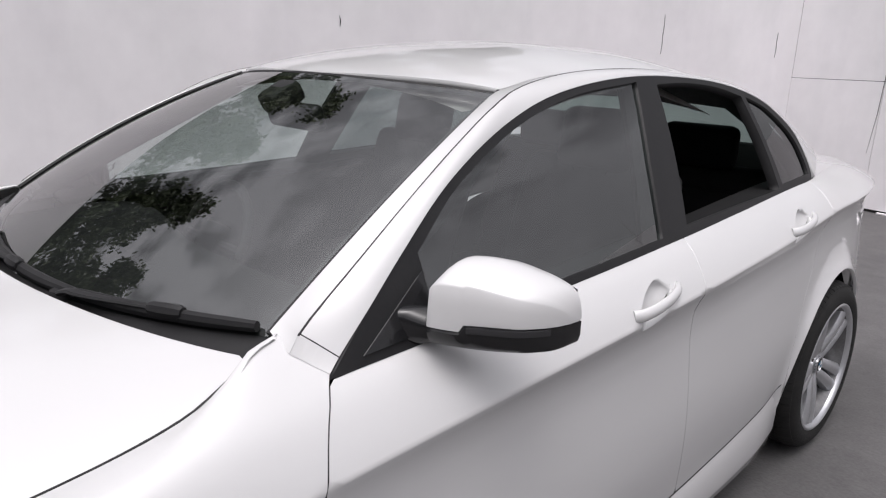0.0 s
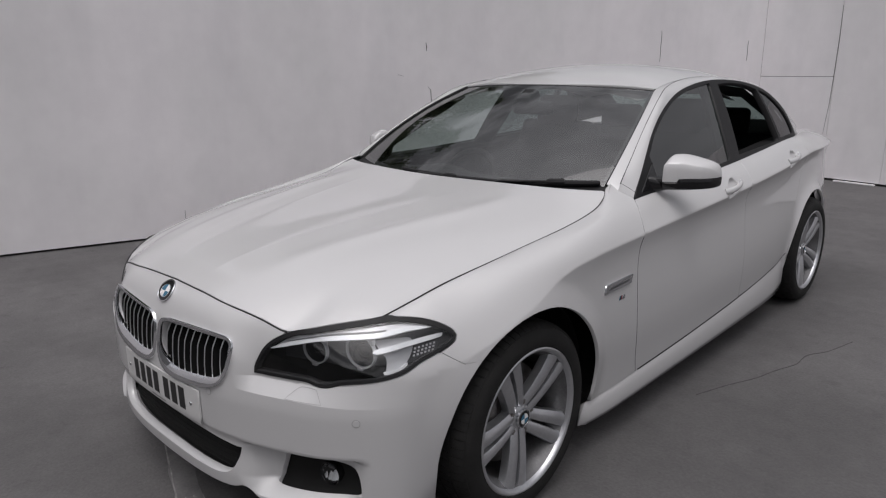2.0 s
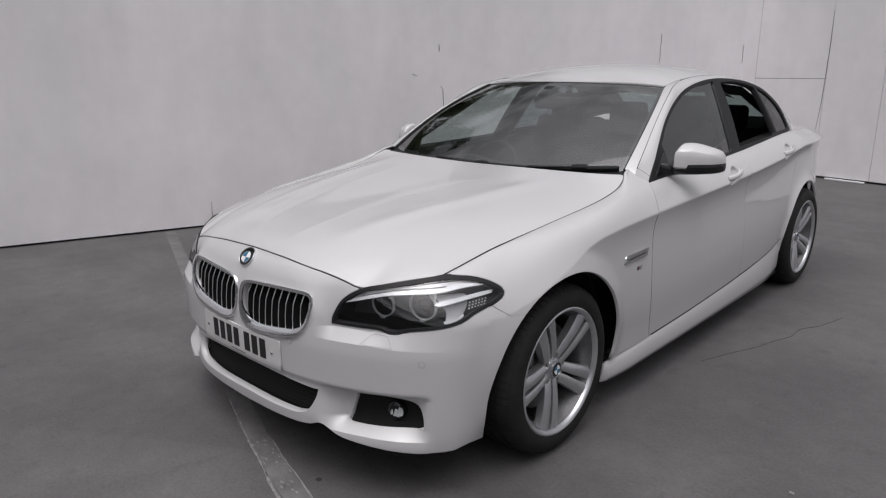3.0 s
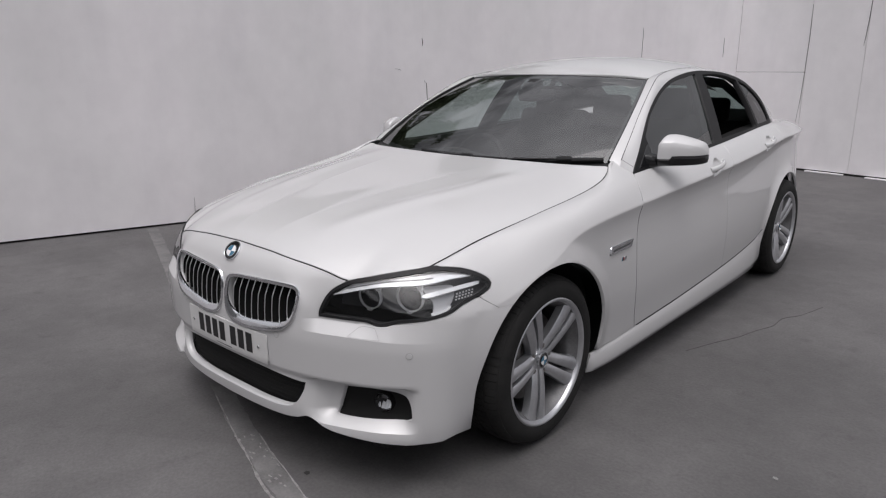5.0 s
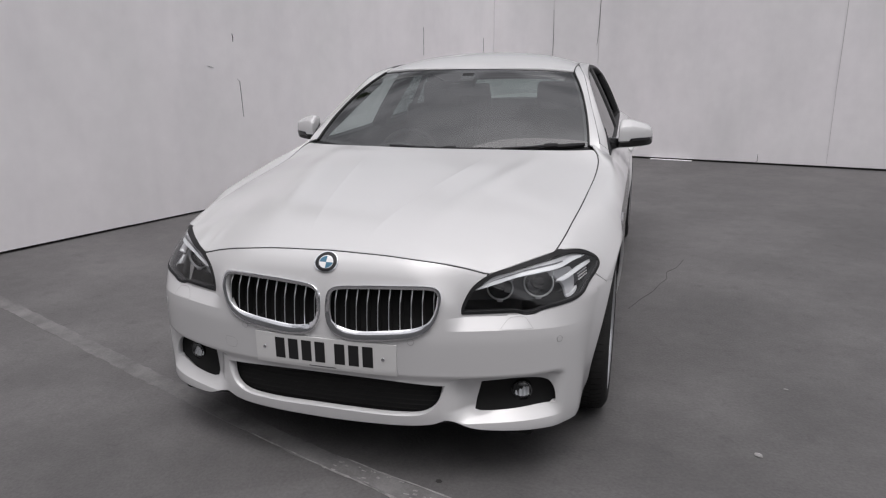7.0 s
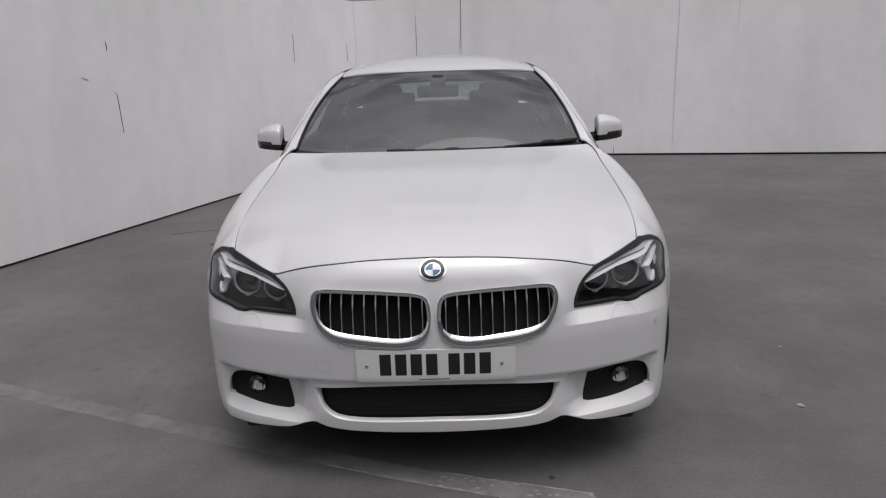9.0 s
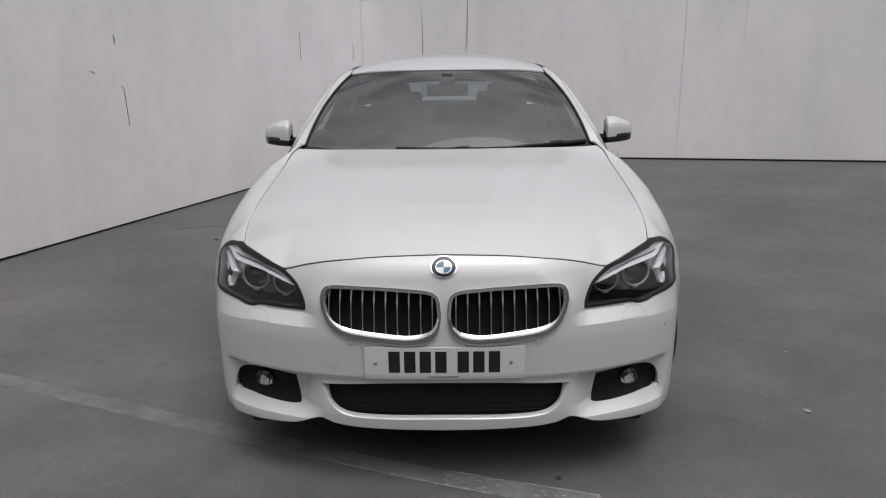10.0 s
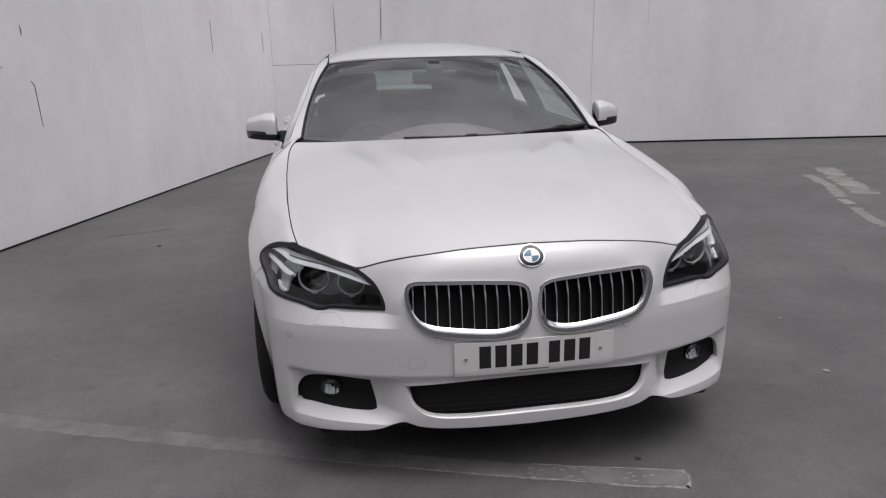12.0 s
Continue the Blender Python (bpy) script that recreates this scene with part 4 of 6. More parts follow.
pockets = [[oval(2.412, 0.915, 0.080, 0.036)], [oval(3.300, 0.965, 0.080, 0.036)]]
for sd in (1, -1):
    # wing
    o = [(y, 2 * UNIT - 0.004) for y in np.linspace(0.385, 1.535, 52)]
    o += [(1.556, 1.80 * UNIT), (1.572, 1.52 * UNIT), (1.592, 1.22 * UNIT), (1.594, 1.06 * UNIT)]
    o += [tuple(p) for p in on_side(gap_f - [G, 0])]
    a_back = [(y, z) for y, z in arch(ARCH_F, 0.25)]
    o += [tuple(p) for p in on_side(line((1.568, 0.258), (a_back[-1][0] + 0.004, 0.25)))]
    a_up = [(y, z) for y, z in a_back[::-1] if not (y < ARCH_F[0] and z < SEAM_Z + 0.004)]
    o += [tuple(p) for p in on_side(a_up + [foot(SEAM_Z - 0.0028)])]
    o += [tuple(p) for p in on_side([(0.522, 0.6412), (0.50, 0.6562), (0.475, 0.6752), (0.464, 0.6850)])]
    lt = nose(inner)
    sel = [(p[1], p[2]) for p in lt if (p[1] > 0.372 and p[2] > 0.70) or (p[1] > 0.457)]
    sel.sort(key=lambda p: math.atan2(p[1] - 0.70, p[0] - 0.40))
    o += [tuple(p) for p in on_side([(y + 0.003, z) for y, z in sel])]
    wing = sheet("wing", o, side, PAINT, car, step=0.024, rim=0.014, out=(1, 0, 0), side=sd, rows=CREASE_ROWS)
    # doors
    o = [(y, BELT) for y in np.linspace(1.592, 2.666, 40)] + [tuple(p) for p in on_side(gap_m - [G, 0])]
    o += [tuple(p) for p in on_side([(y, SILL(y) + 0.004) for y in np.linspace(2.65, 1.578, 40)])] + [tuple(p) for p in on_side(gap_f[::-1] + [G, 0])]
    sheet("front_door", o, side, PAINT, car, pockets[0], step=0.03, rim=0.014, out=(1, 0, 0), side=sd, rows=CREASE_ROWS)
    o = [(y, BELT) for y in np.linspace(2.674, 3.598, 36)] + [tuple(p) for p in on_side(gap_r - [G, 0])]
    o += [tuple(p) for p in on_side([(y, SILL(y) + 0.004) for y in np.linspace(3.37, 2.662, 26)])] + [tuple(p) for p in on_side(gap_m[::-1] + [G, 0])]
    sheet("rear_door", o, side, PAINT, car, pockets[1], step=0.03, rim=0.014, out=(1, 0, 0), side=sd, rows=CREASE_ROWS)
    # quarter
    o = [(y, UNIT) for y in np.linspace(3.606, 4.86, 40)] + [tuple(p) for p in on_side(line((4.86, 1.0), (4.80, 0.24)))]
    o += [tuple(p) for p in on_side(line((4.78, 0.24), (4.17, 0.24)))]
    o += [tuple(p) for p in on_side([(y, z) for y, z in arch(ARCH_R, 0.24)][::-1])]
    o += [tuple(p) for p in on_side(gap_r[::-1][1:] + [G, 0])]
    sheet("rear_quarter", o, side, PAINT, car, step=0.035, rim=0.014, out=(1, 0, 0), side=sd, rows=CREASE_ROWS)
    o = on_side([(3.33, 0.25), (3.384, 0.25), (3.377, 0.325), (3.383, 0.41), (3.388, 0.43), (3.33, 0.44)])
    sheet("sill_end", o, side, PAINT, car, step=0.03, rim=0.01, out=(1, 0, 0), side=sd, lift=-0.004)
    o = [tuple(p) for p in on_side([(y, SILL(y) - 0.005) for y in np.linspace(1.60, 3.36, 60)])] + [tuple(p) for p in on_side([(y, SILL(y) + 0.005) for y in np.linspace(3.36, 1.60, 60)])]
    sheet("sill_seal", o, side, BLACK_SATIN, car, step=0.05, rim=0.004, out=(1, 0, 0), side=sd, lift=-0.001)
    # side skirt
    ys = np.linspace(1.222, 3.400, 60)
    SK = pc((0.0, -0.005), (0.12, 0.002), (0.5, 0.007), (0.85, 0.002), (1.0, -0.03))

    def skirt_fn(q):
        y, t = q[:, 0], q[:, 1] / 0.15
        zt = SILL(y) - 0.003
        z = zt + (0.133 - zt) * t
        zz = np.minimum(zt, 0.33)
        return np.stack([W(y) + LOW(zz) * tuck(y) + CREASE(-0.5) + SK(t), y, z], 1)
    o = [(y, 0.0) for y in ys] + [(y, 0.15) for y in ys[::-1]]
    sheet("side_skirt", o, skirt_fn, PAINT, car, step=0.03, rim=0.02, out=(1, 0, 0), side=sd)

# roof, pillars and glass
o = [(x, 2.103 + 0.125 * (x / 0.585) ** 2) for x in np.linspace(0, 0.578, 20)]
o += [(DITCH_X(y) - 0.003, y) for y in np.linspace(2.24, 3.44, 40)]
o += [(x, 3.455 - 0.03 * (x / 0.55) ** 2) for x in np.linspace(0.54, 0, 20)]
sheet("roof", mirrored(o), roof, PAINT, car, step=0.03)
o = [(s, 0.0) for s in np.linspace(-1.0, 1.0, 50)] + [(1.0, t) for t in np.linspace(0.02, 0.98, 30)] + [(s, 1.0) for s in np.linspace(0.99, -0.99, 50)] + [(-1.0, t) for t in np.linspace(0.98, 0.02, 30)]
windscreen = sheet("windscreen", o, screen, WINDSCREEN_GLASS, car, step=0.06, rim=0.0, out=(0, -1, 1))

def rail_fn(inner_line, outer_line, bulge=0.012):
    a, b = np.asarray(inner_line), np.asarray(outer_line)

    def f(q):
        u, v = np.clip(q[:, 0], 0, 1) * (len(a) - 1), q[:, 1:] * 5
        i = np.clip(u.astype(int), 0, len(a) - 2)
        k = (u - i)[:, None]
        p, r = a[i] * (1 - k) + a[i + 1] * k, b[i] * (1 - k) + b[i + 1] * k
        return p * (1 - v) + r * v + 4 * v * (1 - v) * bulge * smooth(0.0, 0.07, q[:, :1]) * (1 + 1.4 * smooth(0.62, 0.78, q[:, :1])) * np.array([0.55, 0.0, 0.83])
    return f


# painted frame round the side windows: inner curve by the screen and roof ditch, outer curve by the glass
g3 = lambda yz: house(np.array([yz]))[0]
rin = spline([tuple(p) for p in screen(np.array([(1.0, t) for t in (0.0, 0.15, 0.35, 0.55, 0.75, 0.92)])) + [0.001, -0.004, 0.011]] + [(0.590, 2.222, 1.374), (0.581, 2.42, 1.406), (0.575, 2.70, 1.422), (0.568, 2.98, 1.417), (0.556, 3.25, 1.392), (0.547, 3.5, 1.345), (0.585, 3.80, 1.24), (0.63, 4.10, 1.125)], 0.05)
mid = spline([(0.795, 1.549, 1.0025), (0.791, 1.571, 1.032), (0.757, 1.711, 1.116), (0.722, 1.842, 1.191), (0.688, 1.985, 1.271), (0.655, 2.130, 1.344), (0.624, 2.250, 1.381), (0.592, 2.46, 1.410), (0.580, 2.72, 1.423), (0.572, 2.99, 1.417), (0.560, 3.26, 1.392), (0.551, 3.5, 1.345), (0.589, 3.80, 1.24), (0.634, 4.10, 1.125)], 0.05)
rout = spline([(0.839, 1.590, 0.974), (0.831, 1.614, 0.995)] + [tuple(g3(p) + [0.005, 0, 0.001]) for p in WINDOW[2:5]] + [tuple(g3(p) + [0.004, 0, 0.001]) for p in WINDOW[5:12]] + [(0.797, 3.675, 1.069)], 0.05)


def even(p, n=90):
    c = np.concatenate([[0], np.cumsum(np.linalg.norm(np.diff(p, axis=0), axis=1))])
    t = np.linspace(0, c[-1], n)
    return np.stack([np.interp(t, c, p[:, k]) for k in range(3)], 1)


rin, mid, rout = even(rin), even(mid), even(rout)
U0 = 0.0125
strip = [(u, 0.0) for u in np.linspace(U0, 1, 80)] + [(1, 0.1)] + [(u, 0.2) for u in np.linspace(1, U0, 80)] + [(U0, 0.1)]
root = [(0, 0.0), (0.004, 0.0), (0.008, 0.0), (U0 - 0.0003, 0.0)] + [(U0 - 0.0003, v) for v in (0.05, 0.1, 0.15)] + [(U0 - 0.0003, 0.2), (0.006, 0.2), (0, 0.2)] + [(0, v) for v in (0.15, 0.1, 0.05)]
u_end = 0.34
strip_a = [(u, 0.0) for u in np.linspace(0, u_end, 34)] + [(u_end, 0.1)] + [(u, 0.195) for u in np.linspace(u_end, 0, 34)] + [(0, 0.1)]
for sd in (1, -1):
    sheet("side_frame", strip, rail_fn(mid, rout, 0.006), PAINT, car, step=0.02, rim=0.012, out=(1, 0, 1), side=sd)
    back = [(u, 0.012) for u in np.linspace(0.56, 0.985, 40)] + [(0.985, 0.1)] + [(u, 0.188) for u in np.linspace(0.985, 0.56, 40)] + [(0.56, 0.1)]
    sheet("pillar_lining", back, rail_fn(mid, rout, 0.006), TRIM, car, step=0.03, rim=0.004, out=(1, 0, 1), side=sd, lift=-0.020)
    sheet("pillar_root", root, rail_fn(mid, rout, 0.006), PAINT, car, step=0.02, rim=0.006, out=(1, 0, 1), side=sd)
    sheet("pillar_cover", strip_a, rail_fn(rin, mid, 0.001), PAINT, car, step=0.02, rim=0.008, out=(1, 0, 1), side=sd)
    # dark frame with the panes in it
    wo = spline(WINDOW, 0.02, True)
    p_front = spline([(1.81, 0.998), (1.81, 0.998), (1.81, 1.112), (1.81, 1.112), (1.95, 1.207), (2.17, 1.302), (2.40, 1.359), (2.690, 1.390), (2.690, 1.390), (2.62, 1.20), (2.572, 1.024), (2.572, 1.024), (2.2, 1.007)], 0.02, True)
    p_rear = spline([(2.700, 1.036), (2.700, 1.036), (2.75, 1.22), (2.785, 1.384), (2.785, 1.384), (2.95, 1.387), (3.12, 1.374), (3.26, 1.347), (3.26, 1.347), (3.30, 1.20), (3.32, 1.063), (3.32, 1.063), (3.0, 1.050)], 0.02, True)
    p_qtr = spline([(3.352, 1.075), (3.352, 1.075), (3.328, 1.20), (3.288, 1.345), (3.288, 1.345), (3.42, 1.304), (3.555, 1.218), (3.610, 1.135), (3.618, 1.084), (3.618, 1.084)], 0.02, True)
    sheet("window_frame", wo, house, BLACK_SATIN, car, [p_front, p_rear, p_qtr], 0.03, 0.030, (1, 0, 0), sd, 0.002)
    for nm, po in (("front_door_glass", p_front), ("quarter_glass", p_qtr)):
        ob = sheet(nm, grown(po, 0.006), house, SIDE_GLASS if nm[0] == "f" else DARK_GLASS, car, step=0.06, rim=0.0, out=(1, 0, 0), side=sd, lift=-0.006)
    if sd < 0:
        ob = sheet("rear_door_glass", grown(p_rear, 0.006), house, DARK_GLASS, car, step=0.06, rim=0.0, out=(1, 0, 0), side=sd, lift=-0.006)


# rear glass, boot and rear end
def rear_glass(q):
    s, t = q[:, 0], q[:, 1]
    x = s * (0.545 + (0.64 - 0.545) * t)
    y = 3.46 + 0.66 * t - 0.05 * s * s * (1 - t) - 0.10 * s * s * t
    z = 1.386 - 0.269 * t - 0.035 * s * s + 0.05 * t * (1 - t)
    return np.stack([x, y, z], 1)


o = [(s, 0.0) for s in np.linspace(-1, 1, 30)] + [(1, 0.5)] + [(s, 1.0) for s in np.linspace(1, -1, 30)] + [(-1, 0.5)]
rear_window = sheet("rear_window", o, rear_glass, REAR_GLASS, car, step=0.08, rim=0.0, out=(0, 1, 1))
rear_hole = np.array([(s, 0.36 - 0.06 * s * s) for s in np.linspace(-0.80, 0.80, 30)] + [(s, 0.94) for s in np.linspace(0.84, -0.84, 30)])
sheet("rear_window_border", o, rear_glass, BLACK_SATIN, rear_window, [rear_hole], 0.08, 0.0, (0, 1, 1), 1, -0.004)


def boot(q):
    x, y = q[:, 0], q[:, 1]
    u = np.abs(x) / BX(y)
    return np.stack([x, y, BZ(y) + (0.012 - 0.004 * (y - 4.0)) * (1 - u**2.4)], 1)


half = [(x, 4.10 - 0.10 * (x / 0.64) ** 2) for x in np.linspace(0, 0.64, 14)] + [(0.72, 3.90), (0.79, 3.68)]
half += [(BX(y) - 0.001, y) for y in np.linspace(3.72, 4.86, 30)] + [(x, 4.90 - 0.05 * x * x) for x in np.linspace(0.47, 0, 14)]
sheet("boot_lid", mirrored(half), boot, PAINT, car, step=0.05)


def tail(q):
    a, z = q[:, 0], q[:, 1]
    s = np.clip(np.abs(a), 0, 1)
    x = np.sign(a) * (0.60 * s)
    d = pc((0.2, 0.10), (0.3, 0.02), (0.6, 0.0), (0.8, 0.03), (1.0, 0.06), (1.12, 0.03))(z)
    return np.stack([x * (1 - 0.12 * smooth(0.8, 1.12, z)), 4.905 - 0.10 * s**3 - d, z], 1)


o = [(s, 0.22) for s in np.linspace(-1, 1, 40)] + [(1, 0.6)] + [(s, 1.010) for s in np.linspace(1, -1, 40)] + [(-1, 0.6)]
sheet("rear_bumper", o, tail, PAINT, car, step=0.06, rim=0.03, out=(0, 1, 0))
for sd in (1, -1):
    o = side_yz([(4.46, 0.925), (4.62, 0.950), (4.78, 0.948), (4.80, 0.88), (4.78, 0.81), (4.60, 0.850)], 0.03)
    sheet("tail_light", o, side, RED_LENS, car, step=0.04, rim=0.01, out=(1, 0, 0), side=sd, lift=0.004)

# dark underbody, wheel wells and engine bay filling behind the skin
bm = bmesh.new()
block(bm, (-0.55, 0.22, 0.19), (0.55, 4.75, 0.34), 0.03)
part("underbody", bm, BLACK_VOID, car)
# unseen tray, added low to keep skylight off the ground below the nose
bm = bmesh.new()
block(bm, (-0.70, 0.17, 0.165), (0.70, 0.46, 0.215), 0.02)
part("shading_undertray", bm, BLACK_VOID, car)
bm = bmesh.new()
block(bm, (-0.80, 1.30, 0.20), (0.80, 3.33, 0.40), 0.03)
part("floor_pan", bm, BLACK_VOID, car)
bm = bmesh.new()
block(bm, (-0.52, 0.24, 0.345), (0.52, 1.45, 0.60), 0.03)
part("engine_cover", bm, BLACK_VOID, car)
for sd in (1, -1):
    for c in (ARCH_F, ARCH_R):
        bm = bmesh.new()
        rows = []
        prof = [(0.846, 0.411), (0.840, 0.420), (0.60, 0.420), (0.56, 0.30), (0.56, 0.0)]
        for q in np.linspace(-1.72, 1.72, 40):
            rows.append([bm.verts.new((sd * x, c[0] - r * math.sin(q), c[1] + r * math.cos(q))) for x, r in prof])
        for r0, r1 in zip(rows, rows[1:]):
            for k in range(len(prof) - 1):
                bm.faces.new((r0[k], r0[k + 1], r1[k + 1], r1[k]))
        part("wheel_arch_liner", bm, BLACK_VOID, car)

# ---- wheels ----
def wheel(y, sd):
    """A wheel with tyre, alloy rim of five double spokes, cap, disc and caliper."""
    hub = new("wheel")
    hub.parent = car
    hub.location = (sd * 0.005, y, 0.335)
    lathe("tyre", [(sd * x, r) for x, r in ((0.70, 0.248), (0.69, 0.262), (0.685, 0.29), (0.70, 0.325), (0.725, 0.3325), (0.80, 0.3335), (0.872, 0.3325), (0.897, 0.3245), (0.911, 0.312), (0.918, 0.298), (0.9205, 0.283), (0.920, 0.268), (0.917, 0.256), (0.905, 0.250))], RUBBER, hub, turns=96)
    bm = bmesh.new()
    for k in range(72):
        q0 = 2 * math.pi * k / 72
        for prof, lag in (([(0.700, 0.3265), (0.722, 0.3348), (0.746, 0.3362)], 0.02), ([(0.753, 0.3362), (0.798, 0.3365)], 0.0), ([(0.805, 0.3365), (0.852, 0.3362)], 0.03), ([(0.859, 0.3360), (0.874, 0.3350), (0.899, 0.3268), (0.9045, 0.3205)], 0.01)):
            tops = [[bm.verts.new((sd * x, r * math.sin(q0 + lag + dq), r * math.cos(q0 + lag + dq))) for x, r in prof] for dq in (0.0, 0.079)]
            feet = [[bm.verts.new((v.co.x, v.co.y * 0.99, v.co.z * 0.99)) for v in row] for row in tops]
            for i in range(len(prof) - 1):
                bm.faces.new((tops[0][i], tops[0][i + 1], tops[1][i + 1], tops[1][i]))
                for e in (0, 1):
                    bm.faces.new((tops[e][i], tops[e][i + 1], feet[e][i + 1], feet[e][i]))
            for i in (0, len(prof) - 1):
                bm.faces.new((tops[0][i], tops[1][i], feet[1][i], feet[0][i]))
    part("tread", bm, RUBBER, hub)
    lathe("rim_barrel", [(sd * x, r) for x, r in ((0.69, 0.248), (0.70, 0.230), (0.80, 0.212), (0.86, 0.216), (0.888, 0.229), (0.902, 0.2365))], BARREL, hub, turns=96)
    lathe("rim_lip", [(sd * x, r) for x, r in ((0.900, 0.235), (0.908, 0.238), (0.912, 0.2405), (0.9165, 0.245), (0.9175, 0.2495), (0.915, 0.254), (0.905, 0.256))], ALLOY, hub, turns=96)
    lathe("brake_disc", [(sd * x, r) for x, r in ((0.80, 0.02), (0.835, 0.02), (0.835, 0.075), (0.815, 0.08), (0.815, 0.174), (0.79, 0.174), (0.79, 0.08))], IRON, hub)
    for k in range(5):
        q0 = radians(48 if sd > 0 else -48) + 2 * math.pi * k / 5
        for j in (-1, 1):
            bm = bmesh.new()
            rows = []
            for t in np.linspace(0, 1, 14):
                r = 0.034 + 0.204 * t
                off = j * (0.0210 + 0.0150 * t**1.2)
                wd = 0.0182 + 0.0085 * t + 0.003 * smooth(0.78, 1.0, t)
                face = 0.874 + 0.029 * t**0.8 + 0.005 * math.sin(math.pi * t)
                # the outer flank of each spoke falls away further than the flank towards its twin
                o_in, o_out = (-wd * j, wd * j)
                sec = [(o_in, -0.026), (o_in * 0.92, -0.006), (o_in * 0.45, 0.0), (o_out * 0.35, -0.001), (o_out * 0.95, -0.011), (o_out * 1.05, -0.040)]
                row = []
                for a, dx in sec:
                    u, v = r, off + a
                    yy, zz = u * math.sin(q0) + v * math.cos(q0), u * math.cos(q0) - v * math.sin(q0)
                    row.append(bm.verts.new((sd * (face + dx), yy, zz)))
                rows.append(row)
            for a, b in zip(rows, rows[1:]):
                for i in range(5):
                    bm.faces.new((a[i], a[i + 1], b[i + 1], b[i]))
                bm.faces.new((a[5], a[0], b[0], b[5]))
            part("spoke", bm, ALLOY, hub)
        # web joining the twin spokes near the hub
        bm = bmesh.new()
        rows = []
        for t in np.linspace(0, 1, 6):
            r, hw = 0.030 + 0.062 * t, 0.013 + 0.006 * t
            x0 = 0.866 + 0.006 * t - 0.014 * t**2
            rows.append([bm.verts.new((sd * (x0 - dx), r * math.sin(q0) + v * math.cos(q0), r * math.cos(q0) - v * math.sin(q0))) for v, dx in ((-hw, 0.02), (-hw, 0.0), (hw, 0.0), (hw, 0.02))])
        for a, b in zip(rows, rows[1:]):
            for i in range(3):
                bm.faces.new((a[i], a[i + 1], b[i + 1], b[i]))
        bm.faces.new(rows[-1])
        part("spoke_web", bm, ALLOY, hub)
    lathe("hub_plate", [(sd * x, r) for x, r in ((0.82, 0.070), (0.850, 0.066), (0.864, 0.056), (0.874, 0.040), (0.877, 0.034), (0.877, 0.0))], ALLOY, hub)
    lathe("cap_ring", [(sd * x, r) for x, r in ((0.878, 0.034), (0.886, 0.033), (0.887, 0.029), (0.884, 0.028))], SATIN_CHROME, hub)
    lathe("centre_cap", [(sd * x, r) for x, r in ((0.885, 0.029), (0.887, 0.02), (0.8875, 0.0))], BLACK_GLOSS, hub)
    for k in range(4):
        bm = bmesh.new()
        c0 = bm.verts.new((sd * 0.8885, 0, 0))
        ring = [bm.verts.new((sd * 0.8885, 0.019 * math.sin(q), 0.019 * math.cos(q))) for q in np.linspace(k * math.pi / 2, (k + 1) * math.pi / 2, 8)]
        for a, b in zip(ring, ring[1:]):
            bm.faces.new((c0, a, b))
        part("cap_field", bm, BLUE if k % 2 else ENAMEL, hub)
    for k in range(5):
        q = radians(48 if sd > 0 else -48) + 2 * math.pi * (k + 0.5) / 5
        bm = bmesh.new()
        bmesh.ops.create_cone(bm, cap_ends=True, segments=6, radius1=0.010, radius2=0.009, depth=0.03, matrix=Matrix.Translation((sd * 0.862, 0.056 * math.sin(q), 0.056 * math.cos(q))) @ Matrix.Rotation(math.pi / 2, 4, "Y"))
        part("wheel_bolt", bm, IRON, hub)
    bm = bmesh.new()
    block(bm, (min(sd * 0.76, sd * 0.845), -0.17, -0.06), (max(sd * 0.76, sd * 0.845), -0.085, 0.10), 0.015)
    part("brake_caliper", bm, IRON, hub)
    return hub


for sd in (1, -1):
    for yw in (0.832, 3.80):
        wheel(yw, sd)

# ---- front details ----
def ring_sheet(name, outer, hole, fn, mat, parent, lift, rim, sd=1, label="", step=0.03, out=(0, -1, 0)):
    return sheet(name, outer, fn, mat, parent, [hole], step, rim, out, sd, lift, label)


def bar_fwd(t):
    """How far a grille bar stands forward at a share t of its height: upright below, leaning back above."""
    return -0.007 - 0.012 * max(0.0, 0.3 - t) - 0.045 * max(0.0, t - 0.64)


def turned(name, prof, mat, parent, at):
    """A round piece of a lamp: (forward, radius) points about its axis."""
    bm = bmesh.new()
    rows = [[bm.verts.new(at @ Vector((r * math.sin(q), -f, r * math.cos(q)))) for f, r in prof] for q in np.linspace(0, 2 * math.pi, 32, endpoint=False)]
    for i in range(32):
        for j in range(len(prof) - 1):
            bm.faces.new((rows[i][j], rows[i][j + 1], rows[(i + 1) % 32][j + 1], rows[(i + 1) % 32][j]))
    bmesh.ops.remove_doubles(bm, verts=bm.verts, dist=0.00005)
    return part(name, bm, mat, parent)


def disc(cx, cz, r, n=28):
    return np.array([(cx + r * math.sin(q), cz + r * math.cos(q)) for q in np.linspace(0, 2 * math.pi, n, endpoint=False)])


